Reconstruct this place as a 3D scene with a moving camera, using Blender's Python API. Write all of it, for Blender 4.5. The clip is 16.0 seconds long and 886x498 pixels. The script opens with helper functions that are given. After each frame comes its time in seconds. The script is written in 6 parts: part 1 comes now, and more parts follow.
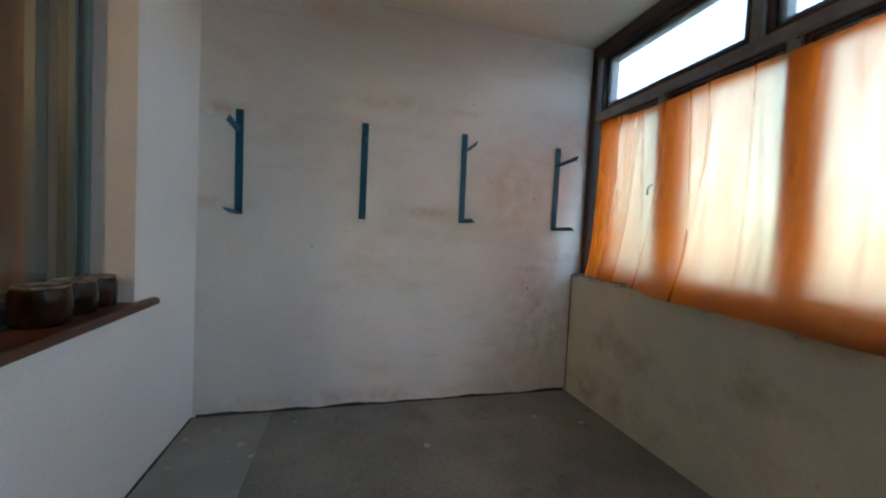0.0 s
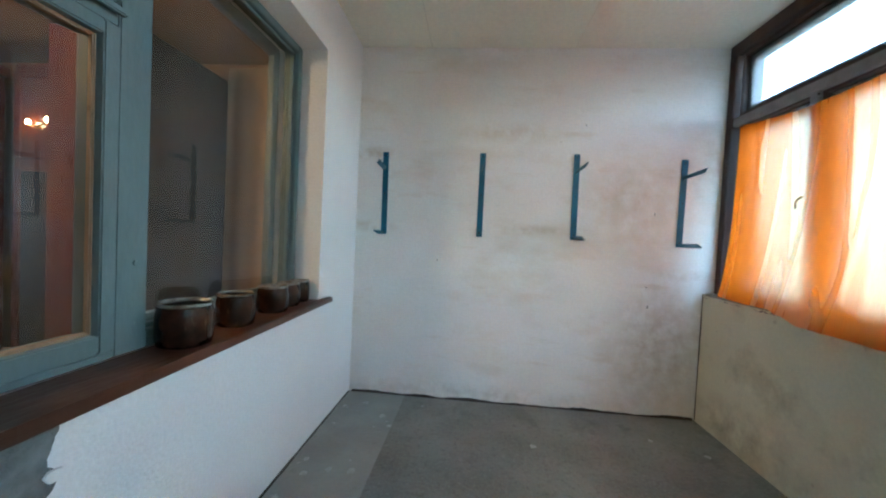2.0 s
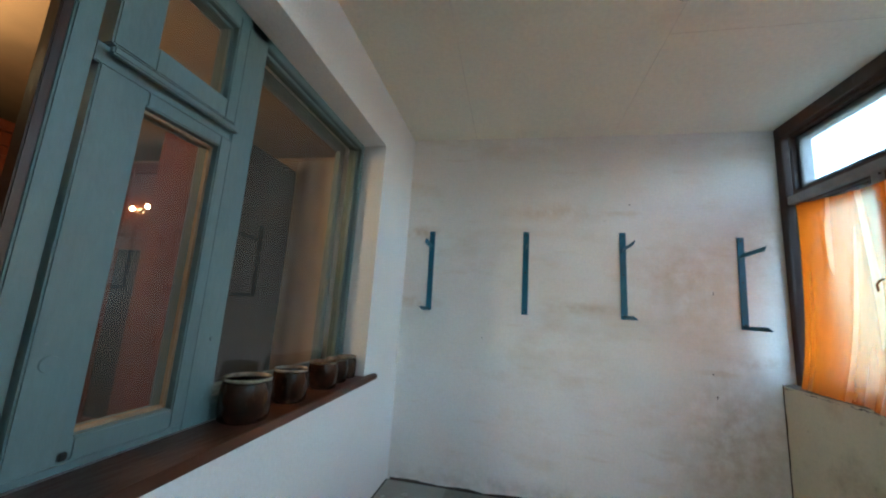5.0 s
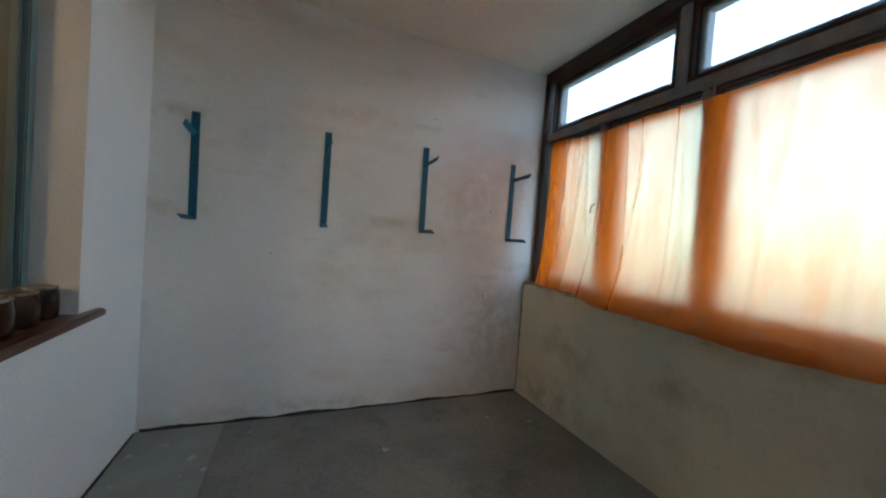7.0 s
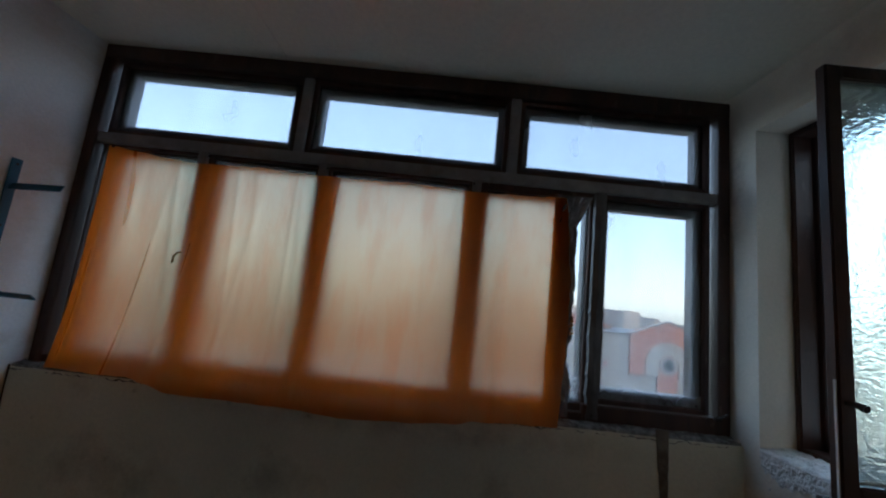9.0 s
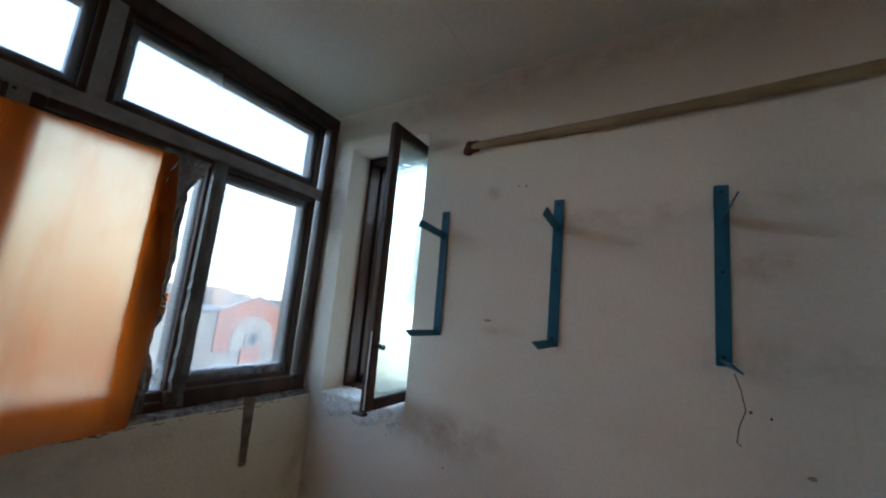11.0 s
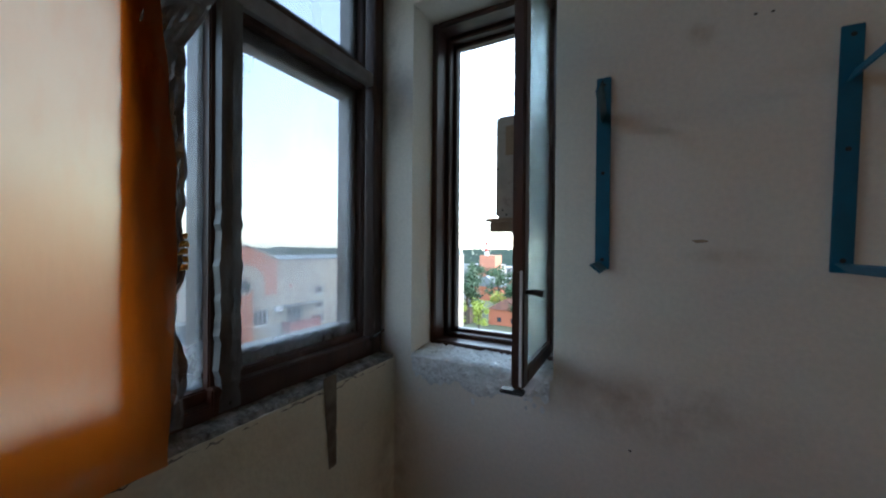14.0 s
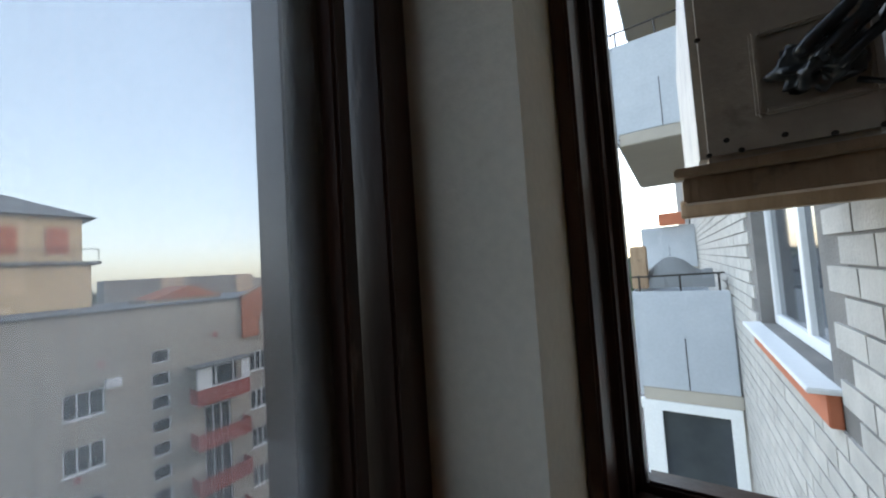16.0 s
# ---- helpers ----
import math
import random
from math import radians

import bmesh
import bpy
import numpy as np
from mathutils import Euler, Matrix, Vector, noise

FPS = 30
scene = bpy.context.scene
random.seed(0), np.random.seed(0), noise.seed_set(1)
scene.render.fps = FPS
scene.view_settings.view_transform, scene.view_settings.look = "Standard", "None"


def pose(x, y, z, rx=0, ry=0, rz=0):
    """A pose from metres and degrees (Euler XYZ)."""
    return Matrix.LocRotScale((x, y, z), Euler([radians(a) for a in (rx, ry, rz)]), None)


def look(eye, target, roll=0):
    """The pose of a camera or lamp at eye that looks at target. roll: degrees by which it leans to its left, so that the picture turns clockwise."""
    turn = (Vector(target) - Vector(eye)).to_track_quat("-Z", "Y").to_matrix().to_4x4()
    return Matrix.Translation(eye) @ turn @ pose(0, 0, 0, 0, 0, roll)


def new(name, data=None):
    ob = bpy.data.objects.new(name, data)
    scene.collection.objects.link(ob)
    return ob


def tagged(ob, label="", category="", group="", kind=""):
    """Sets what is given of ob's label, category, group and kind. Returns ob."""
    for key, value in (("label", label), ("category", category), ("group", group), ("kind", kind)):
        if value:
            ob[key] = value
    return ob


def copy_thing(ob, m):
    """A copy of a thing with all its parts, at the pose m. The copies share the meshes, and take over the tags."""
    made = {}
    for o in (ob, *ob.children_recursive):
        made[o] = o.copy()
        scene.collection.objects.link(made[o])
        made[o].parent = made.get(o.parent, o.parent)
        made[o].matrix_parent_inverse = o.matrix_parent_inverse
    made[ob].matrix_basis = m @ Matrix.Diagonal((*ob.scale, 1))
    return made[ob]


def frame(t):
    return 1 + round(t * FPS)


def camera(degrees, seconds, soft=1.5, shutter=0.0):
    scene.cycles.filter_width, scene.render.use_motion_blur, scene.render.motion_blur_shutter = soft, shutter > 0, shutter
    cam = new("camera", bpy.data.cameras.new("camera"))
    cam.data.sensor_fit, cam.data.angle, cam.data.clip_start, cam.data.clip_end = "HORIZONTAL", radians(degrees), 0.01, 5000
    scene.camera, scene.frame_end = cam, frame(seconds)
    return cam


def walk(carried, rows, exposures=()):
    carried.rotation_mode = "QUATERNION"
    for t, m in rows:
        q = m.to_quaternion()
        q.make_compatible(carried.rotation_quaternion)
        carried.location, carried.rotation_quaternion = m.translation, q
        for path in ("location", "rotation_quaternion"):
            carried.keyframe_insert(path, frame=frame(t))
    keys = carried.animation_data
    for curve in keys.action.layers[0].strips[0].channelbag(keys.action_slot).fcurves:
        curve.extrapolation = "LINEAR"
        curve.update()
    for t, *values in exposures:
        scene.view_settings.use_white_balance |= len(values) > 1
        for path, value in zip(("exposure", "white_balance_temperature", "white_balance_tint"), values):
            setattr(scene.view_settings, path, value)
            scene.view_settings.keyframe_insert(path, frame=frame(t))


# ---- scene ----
cam = camera(102.3, 16.0, 2.1)
PATH = [
    (0, (0.818, 1.022, 1.124), (1.346, 2.949, 1.049), 2.8),
    (0.5, (0.787, 0.874, 1.121), (0.678, 2.858, 0.893), 1.0),
    (1, (0.789, 0.812, 1.142), (0.396, 2.749, 0.834), 1.2),
    (1.5, (0.865, 0.776, 1.132), (0.644, 2.74, 0.822), 2.3),
    (2, (0.875, 0.753, 1.18), (0.707, 2.745, 1.121), 2.8),
    (2.5, (0.919, 0.709, 1.344), (0.529, 2.661, 1.528), 1.9),
    (3, (0.894, 0.687, 1.382), (0.584, 2.597, 1.885), 1.6),
    (3.2, (0.871, 0.685, 1.411), (0.621, 2.564, 2.05), 1.3),
    (5.3, (0.81, 0.703, 1.19), (0.402, 2.651, 1.386), 3.3),
    (5.5, (0.794, 0.705, 1.189), (0.343, 2.651, 1.288), 1.0),
    (6, (0.792, 0.754, 1.07), (0.559, 2.738, 0.961), 1.5),
    (6.5, (0.773, 0.833, 1.052), (1.066, 2.803, 0.868), 2.6),
    (7, (0.763, 0.946, 1.18), (1.522, 2.795, 1.127), 4.1),
    (7.5, (0.75, 1.139, 1.333), (1.911, 2.745, 1.598), 4.0),
    (8, (0.802, 1.266, 1.418), (2.374, 2.421, 1.861), 6.0),
    (8.5, (0.748, 1.399, 1.426), (2.646, 1.953, 1.721), 3.4),
    (9, (0.773, 1.409, 1.39), (2.755, 1.432, 1.659), 6.1),
    (9.5, (0.899, 1.434, 1.4), (2.793, 0.903, 1.76), 3.7),
    (10, (0.916, 1.434, 1.423), (2.477, 0.283, 1.912), 5.9),
    (10.2, (0.88, 1.388, 1.369), (2.233, -0.002, 1.856), 5.7),
    (12.3, (0.743, 1.645, 1.411), (1.568, -0.161, 1.656), 6.9),
    (12.5, (0.784, 1.625, 1.399), (1.583, -0.199, 1.584), 9.1),
    (13, (1.092, 1.581, 1.404), (1.922, -0.229, 1.588), 4.4),
    (13.5, (1.332, 1.46, 1.331), (2.326, -0.275, 1.325), 3.8),
    (14, (1.578, 1.23, 1.339), (2.525, -0.532, 1.33), 0.5),
    (14.5, (1.834, 1.021, 1.325), (2.689, -0.787, 1.376), -0.3),
    (15, (2.055, 0.797, 1.311), (2.770, -1.069, 1.226), -2.3),
    (15.5, (2.130, 0.504, 1.301), (2.832, -1.365, 1.415), -5.2),
    (16, (2.254, 0.377, 1.324), (3.343, -1.297, 1.427), -3.7),
]
LIGHT = [(0.0, 6.09, 5570, 1), (0.5, 6.69, 5470, -2), (1.0, 7.19, 5370, -4), (1.5, 7.19, 5370, -4), (2.0, 7.02, 5150, -6), (2.5, 6.87, 5150, -6), (3.0, 6.82, 5150, -6), (5.5, 6.77, 5180, -8), (6.0, 7.07, 5230, -5), (6.5, 6.67, 5330, -3), (7.0, 6.05, 5500, -1), (7.5, 5.55, 5500, 3), (8.0, 4.98, 5650, 4), (8.5, 4.35, 5530, 6), (9.0, 4.35, 5430, 8), (9.5, 4.4, 5530, 11), (10.0, 4.83, 5750, 9), (12.5, 5.72, 5470, 6), (13.0, 5.62, 5470, 6), (13.5, 5.06, 5420, 5), (14.0, 4.82, 5650, 6), (14.5, 4.5, 5580, 8), (15.0, 4.13, 5800, 7), (15.5, 3.88, 6070, 9), (16.0, 4.01, 6420, 12)]
walk(cam, [(t, look(eye, target, roll)) for t, eye, target, roll in PATH], LIGHT)
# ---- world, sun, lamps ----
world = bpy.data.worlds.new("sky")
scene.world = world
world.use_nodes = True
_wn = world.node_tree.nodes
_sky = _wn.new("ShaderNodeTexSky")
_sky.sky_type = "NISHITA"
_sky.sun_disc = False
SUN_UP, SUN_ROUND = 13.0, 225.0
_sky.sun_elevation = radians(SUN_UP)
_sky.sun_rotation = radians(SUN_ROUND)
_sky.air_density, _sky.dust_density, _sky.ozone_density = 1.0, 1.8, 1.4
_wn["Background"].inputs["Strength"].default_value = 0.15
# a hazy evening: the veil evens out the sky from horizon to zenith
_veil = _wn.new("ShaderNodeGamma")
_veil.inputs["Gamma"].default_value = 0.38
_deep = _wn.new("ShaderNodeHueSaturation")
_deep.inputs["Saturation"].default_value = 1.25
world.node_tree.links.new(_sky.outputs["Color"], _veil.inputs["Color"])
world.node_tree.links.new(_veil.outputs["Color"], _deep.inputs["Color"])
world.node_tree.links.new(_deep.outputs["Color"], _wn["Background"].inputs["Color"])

# evening sky: the veiled low sun stands behind the house
_sun = bpy.data.lights.new("sun", "SUN")
_sun.energy, _sun.angle, _sun.color = 0.25, radians(60), (1.0, 0.92, 0.84)
_sun_ob = new("sun", _sun)
_dir = Vector((math.sin(radians(SUN_ROUND)) * math.cos(radians(SUN_UP)), math.cos(radians(SUN_ROUND)) * math.cos(radians(SUN_UP)), math.sin(radians(SUN_UP))))
_sun_ob.matrix_world = look(_dir * 50, (0, 0, 0))

# the ceiling lamp of the flat, behind the balcony window
_lamp = bpy.data.lights.new("room_lamp", "POINT")
_lamp.energy, _lamp.color, _lamp.shadow_soft_size = 0.20, (1.0, 0.52, 0.23), 0.08
new("room_lamp", _lamp).location = (-1.75, 1.35, 2.12)


# ---- materials ----
def _ramp(nt, sock, lo, hi):
    r = nt.nodes.new("ShaderNodeMapRange")
    r.inputs["From Min"].default_value, r.inputs["From Max"].default_value = lo, hi
    nt.links.new(sock, r.inputs["Value"])
    return r.outputs["Result"]


def _mix(nt, fac, a, b, mode="MIX"):
    m = nt.nodes.new("ShaderNodeMix")
    m.data_type, m.blend_type = "RGBA", mode
    for sock, v in ((m.inputs["Factor"], fac), (m.inputs[6], a), (m.inputs[7], b)):
        if isinstance(v, (int, float)):
            sock.default_value = v
        elif isinstance(v, tuple):
            sock.default_value = (*v, 1)
        else:
            nt.links.new(v, sock)
    return m.outputs[2]


def _noise(nt, pos, scale, detail=4, stretch=None, rough=0.55):
    if stretch:
        mp = nt.nodes.new("ShaderNodeMapping")
        mp.inputs["Scale"].default_value = stretch
        nt.links.new(pos, mp.inputs["Vector"])
        pos = mp.outputs["Vector"]
    n = nt.nodes.new("ShaderNodeTexNoise")
    n.inputs["Scale"].default_value, n.inputs["Detail"].default_value, n.inputs["Roughness"].default_value = scale, detail, rough
    nt.links.new(pos, n.inputs["Vector"])
    return n.outputs["Fac"]


def mat(name, c1, c2=None, rough=0.6, metal=0.0, s1=2.5, s2=40.0, bump=0.15, stains=(), stretch=None, spec=0.5, vary=0.0, rough_var=0.1, marks=()):
    """Paint, plaster, wood, stone: two tones by a coarse noise, a fine grain over them, and stains (colour, scale, from, to, strength, stretch)."""
    m = bpy.data.materials.new(name)
    m.use_nodes = True
    nt = m.node_tree
    p = nt.nodes["Principled BSDF"]
    pos = nt.nodes.new("ShaderNodeNewGeometry").outputs["Position"]
    c2 = c2 or tuple(v * 0.8 for v in c1)
    col = _mix(nt, _ramp(nt, _noise(nt, pos, s1, 5, stretch), 0.35, 0.65), c1, c2)
    fine = _noise(nt, pos, s2, 3, stretch)
    col = _mix(nt, 0.3, col, _mix(nt, _ramp(nt, fine, 0.3, 0.7), (0.72, 0.72, 0.72), (1, 1, 1)), "MULTIPLY")
    for c, sc, lo, hi, k, st in stains:
        f = _ramp(nt, _noise(nt, pos, sc, 6, st, 0.6), lo, hi)
        mul = nt.nodes.new("ShaderNodeMath")
        mul.operation = "MULTIPLY"
        mul.inputs[1].default_value = k
        nt.links.new(f, mul.inputs[0])
        col = _mix(nt, mul.outputs[0], col, c)
    # marks: soft ragged patches (centre, radii, colour, strength), dirt and painted shade alike
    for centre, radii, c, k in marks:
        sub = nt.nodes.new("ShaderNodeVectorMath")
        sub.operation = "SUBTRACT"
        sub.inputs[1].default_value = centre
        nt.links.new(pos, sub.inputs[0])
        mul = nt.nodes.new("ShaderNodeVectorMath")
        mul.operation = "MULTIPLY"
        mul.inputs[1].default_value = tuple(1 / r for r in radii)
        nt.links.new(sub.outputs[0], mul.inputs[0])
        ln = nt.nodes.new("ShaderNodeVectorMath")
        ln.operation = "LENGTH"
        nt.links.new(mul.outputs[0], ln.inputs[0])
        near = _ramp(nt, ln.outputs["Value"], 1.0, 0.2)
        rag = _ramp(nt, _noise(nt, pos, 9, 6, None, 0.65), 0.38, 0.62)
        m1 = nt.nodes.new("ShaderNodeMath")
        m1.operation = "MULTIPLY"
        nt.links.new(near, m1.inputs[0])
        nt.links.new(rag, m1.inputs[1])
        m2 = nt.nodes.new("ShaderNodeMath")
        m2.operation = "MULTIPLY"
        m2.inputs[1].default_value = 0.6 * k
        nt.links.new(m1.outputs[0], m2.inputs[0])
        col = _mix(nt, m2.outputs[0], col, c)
    if vary:
        info = nt.nodes.new("ShaderNodeObjectInfo")
        col = _mix(nt, 1.0, col, _mix(nt, info.outputs["Random"], (1 - vary,) * 3, (1, 1, 1)), "MULTIPLY")
    nt.links.new(col, p.inputs["Base Color"])
    r = nt.nodes.new("ShaderNodeMapRange")
    r.inputs["To Min"].default_value, r.inputs["To Max"].default_value = max(0.03, rough - rough_var), min(1, rough + rough_var)
    nt.links.new(fine, r.inputs["Value"])
    nt.links.new(r.outputs["Result"], p.inputs["Roughness"])
    p.inputs["Metallic"].default_value = metal
    p.inputs["Specular IOR Level"].default_value = spec
    if bump:
        b = nt.nodes.new("ShaderNodeBump")
        b.inputs["Strength"].default_value, b.inputs["Distance"].default_value = bump, 0.01
        nt.links.new(fine, b.inputs["Height"])
        nt.links.new(b.outputs["Normal"], p.inputs["Normal"])
    return m


def glass(name, tint=(1, 1, 1), dust=0.05, dust_colour=(0.8, 0.82, 0.85), gloss=0.02, ripple=0.0, gain=1.0, low=None):
    """A thin pane: clear, mirroring by Fresnel, with a film of dust."""
    m = bpy.data.materials.new(name)
    m.use_nodes = True
    nt = m.node_tree
    nt.nodes.remove(nt.nodes["Principled BSDF"])
    out = nt.nodes["Material Output"]
    pos = nt.nodes.new("ShaderNodeNewGeometry").outputs["Position"]
    tr = nt.nodes.new("ShaderNodeBsdfTransparent")
    tr.inputs["Color"].default_value = (*tint, 1)
    gl = nt.nodes.new("ShaderNodeBsdfGlossy")
    gl.inputs["Roughness"].default_value = gloss
    lw = nt.nodes.new("ShaderNodeLayerWeight")
    pw = nt.nodes.new("ShaderNodeMath")
    pw.operation = "POWER"
    pw.inputs[1].default_value = 5.0
    nt.links.new(lw.outputs["Facing"], pw.inputs[0])
    fac = nt.nodes.new("ShaderNodeMath")
    fac.operation = "MULTIPLY_ADD"
    fac.inputs[1].default_value, fac.inputs[2].default_value = 0.9, 0.04 * gain
    nt.links.new(pw.outputs[0], fac.inputs[0])
    mx = nt.nodes.new("ShaderNodeMixShader")
    nt.links.new(fac.outputs[0], mx.inputs["Fac"])
    nt.links.new(tr.outputs[0], mx.inputs[1])
    nt.links.new(gl.outputs[0], mx.inputs[2])
    di = nt.nodes.new("ShaderNodeBsdfDiffuse")
    tl = nt.nodes.new("ShaderNodeBsdfTranslucent")
    for sh in (di, tl):
        sh.inputs["Color"].default_value = (*dust_colour, 1)
    film = nt.nodes.new("ShaderNodeMixShader")
    nt.links.new(di.outputs[0], film.inputs[1])
    nt.links.new(tl.outputs[0], film.inputs[2])
    f = nt.nodes.new("ShaderNodeMapRange")
    f.inputs["From Min"].default_value, f.inputs["From Max"].default_value = 0.3, 0.75
    f.inputs["To Min"].default_value, f.inputs["To Max"].default_value = dust * 0.4, dust * 1.7
    nt.links.new(_noise(nt, pos, 7, 6, (1, 1, 0.5)), f.inputs["Value"])
    mx2 = nt.nodes.new("ShaderNodeMixShader")
    thick = f.outputs["Result"]
    if low is not None:
        # dirt gathered along the foot of the pane
        split = nt.nodes.new("ShaderNodeSeparateXYZ")
        nt.links.new(pos, split.inputs[0])
        foot = _mix(nt, 1.0, _ramp(nt, split.outputs["Z"], low + 0.11, low), _ramp(nt, _noise(nt, pos, 24, 6, (1, 1, 0.6)), 0.3, 0.6), "MULTIPLY")
        thick = _mix(nt, 1.0, thick, _mix(nt, 1.0, foot, (0.4, 0.4, 0.4), "MULTIPLY"), "ADD")
    nt.links.new(thick, mx2.inputs["Fac"])
    nt.links.new(mx.outputs[0], mx2.inputs[1])
    nt.links.new(film.outputs[0], mx2.inputs[2])
    nt.links.new(mx2.outputs[0], out.inputs["Surface"])
    return m


def cloth(name, front, through_colour, k, weave_holes=0.0):
    """Thin cloth that lets light through."""
    m = bpy.data.materials.new(name)
    m.use_nodes = True
    nt = m.node_tree
    nt.nodes.remove(nt.nodes["Principled BSDF"])
    pos = nt.nodes.new("ShaderNodeNewGeometry").outputs["Position"]
    weave = _noise(nt, pos, 260, 2)
    var = _mix(nt, _ramp(nt, _noise(nt, pos, 3, 5, (1, 1, 0.4)), 0.3, 0.7), (0.9, 0.86, 0.8), (1, 1, 1))
    var = _mix(nt, 0.3, var, _mix(nt, weave, (0.8, 0.8, 0.8), (1, 1, 1)), "MULTIPLY")
    di = nt.nodes.new("ShaderNodeBsdfDiffuse")
    tl = nt.nodes.new("ShaderNodeBsdfTranslucent")
    wrinkle = nt.nodes.new("ShaderNodeBump")
    wrinkle.inputs["Strength"].default_value, wrinkle.inputs["Distance"].default_value = 0.8, 0.02
    nt.links.new(_noise(nt, pos, 9, 4, (1, 1, 0.3)), wrinkle.inputs["Height"])
    for sh in (di, tl):
        nt.links.new(wrinkle.outputs["Normal"], sh.inputs["Normal"])
    nt.links.new(_mix(nt, 1.0, front, var, "MULTIPLY"), di.inputs["Color"])
    nt.links.new(_mix(nt, 1.0, through_colour, var, "MULTIPLY"), tl.inputs["Color"])
    mx = nt.nodes.new("ShaderNodeMixShader")
    mx.inputs["Fac"].default_value = k
    nt.links.new(di.outputs[0], mx.inputs[1])
    nt.links.new(tl.outputs[0], mx.inputs[2])
    rf = nt.nodes.new("ShaderNodeBsdfRefraction")
    rf.inputs["Color"].default_value = (0.76, 0.72, 0.50, 1)
    rf.inputs["Roughness"].default_value, rf.inputs["IOR"].default_value = 0.70, 1.30
    mw = nt.nodes.new("ShaderNodeMixShader")
    folds = _mix(nt, 1.0, _ramp(nt, _noise(nt, pos, 11, 3, (1, 1, 0.25)), 0.32, 0.52), _ramp(nt, _noise(nt, pos, 4, 3, (1, 1, 0.6)), 0.2, 0.5), "MULTIPLY")
    thin = nt.nodes.new("ShaderNodeMapRange")
    thin.inputs["To Min"].default_value, thin.inputs["To Max"].default_value = 0.84 * weave_holes, 1.06 * weave_holes
    nt.links.new(folds, thin.inputs["Value"])
    nt.links.new(thin.outputs["Result"], mw.inputs["Fac"])
    nt.links.new(mx.outputs[0], mw.inputs[1])
    nt.links.new(rf.outputs[0], mw.inputs[2])
    nt.links.new(mw.outputs[0], nt.nodes["Material Output"].inputs["Surface"])
    return m


OCHRE = (0.50, 0.36, 0.20)
M_NORTH = mat("stained whitewashed plaster", (0.86, 0.85, 0.83), (0.80, 0.78, 0.75), 0.8, s1=1.6, s2=70, bump=0.14,
              # streaks beside the bracket arms hold their soft shadows, painted among the stains
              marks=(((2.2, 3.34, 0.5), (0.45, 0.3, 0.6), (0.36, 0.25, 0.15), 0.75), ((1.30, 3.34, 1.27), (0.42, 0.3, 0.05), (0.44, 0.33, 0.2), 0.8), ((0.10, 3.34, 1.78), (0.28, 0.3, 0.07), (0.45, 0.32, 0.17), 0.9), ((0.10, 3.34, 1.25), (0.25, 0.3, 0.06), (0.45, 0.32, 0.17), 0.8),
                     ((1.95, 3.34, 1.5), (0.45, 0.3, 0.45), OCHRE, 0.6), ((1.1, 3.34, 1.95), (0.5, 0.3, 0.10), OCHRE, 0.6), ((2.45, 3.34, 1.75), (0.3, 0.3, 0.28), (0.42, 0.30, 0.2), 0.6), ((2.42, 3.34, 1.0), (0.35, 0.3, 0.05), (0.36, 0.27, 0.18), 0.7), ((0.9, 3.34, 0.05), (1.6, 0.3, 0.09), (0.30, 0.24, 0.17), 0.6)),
              stains=((OCHRE, 2.2, 0.53, 0.75, 0.35, (0.7, 1, 1.6)), (OCHRE, 5, 0.60, 0.75, 0.28, (0.5, 1, 2.5)), ((0.2, 0.15, 0.1), 17, 0.71, 0.78, 0.5, None)))
M_SOUTH = mat("yellowed whitewashed plaster", (0.80, 0.75, 0.66), (0.74, 0.68, 0.59), 0.8, s1=1.3, s2=70, bump=0.14,
              # shade under the open sash and off the bracket arms, painted together with dirt
              marks=(((0.46, 0.0, 1.61), (0.14, 0.3, 0.08), (0.36, 0.24, 0.13), 0.9), ((0.40, 0.0, 1.33), (0.40, 0.3, 0.10), (0.40, 0.31, 0.21), 0.7), ((1.55, 0.0, 0.86), (0.40, 0.3, 0.14), (0.33, 0.23, 0.14), 0.75), ((0.9, 0.0, 1.80), (0.45, 0.3, 0.06), (0.40, 0.28, 0.16), 0.7),
                     # also darker in a band just under the ceiling and down the glazing corner
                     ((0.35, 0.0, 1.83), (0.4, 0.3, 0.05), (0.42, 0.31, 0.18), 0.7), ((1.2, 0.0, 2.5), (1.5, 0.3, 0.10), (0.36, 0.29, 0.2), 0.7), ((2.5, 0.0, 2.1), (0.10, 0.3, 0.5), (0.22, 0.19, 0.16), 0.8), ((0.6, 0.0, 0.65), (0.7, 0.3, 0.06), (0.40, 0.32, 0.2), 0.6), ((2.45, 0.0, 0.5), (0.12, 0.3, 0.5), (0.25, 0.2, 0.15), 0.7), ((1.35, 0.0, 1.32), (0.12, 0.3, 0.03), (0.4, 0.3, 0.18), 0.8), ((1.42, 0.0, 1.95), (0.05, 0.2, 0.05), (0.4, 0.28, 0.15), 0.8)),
              stains=((OCHRE, 1.8, 0.55, 0.8, 0.25, (0.8, 1, 1.4)), ((0.42, 0.30, 0.18), 6, 0.66, 0.78, 0.3, None)))
M_WEST = mat("fresh white plaster", (0.86, 0.86, 0.86), (0.81, 0.81, 0.81), 0.8, s1=1.2, s2=80, bump=0.2)
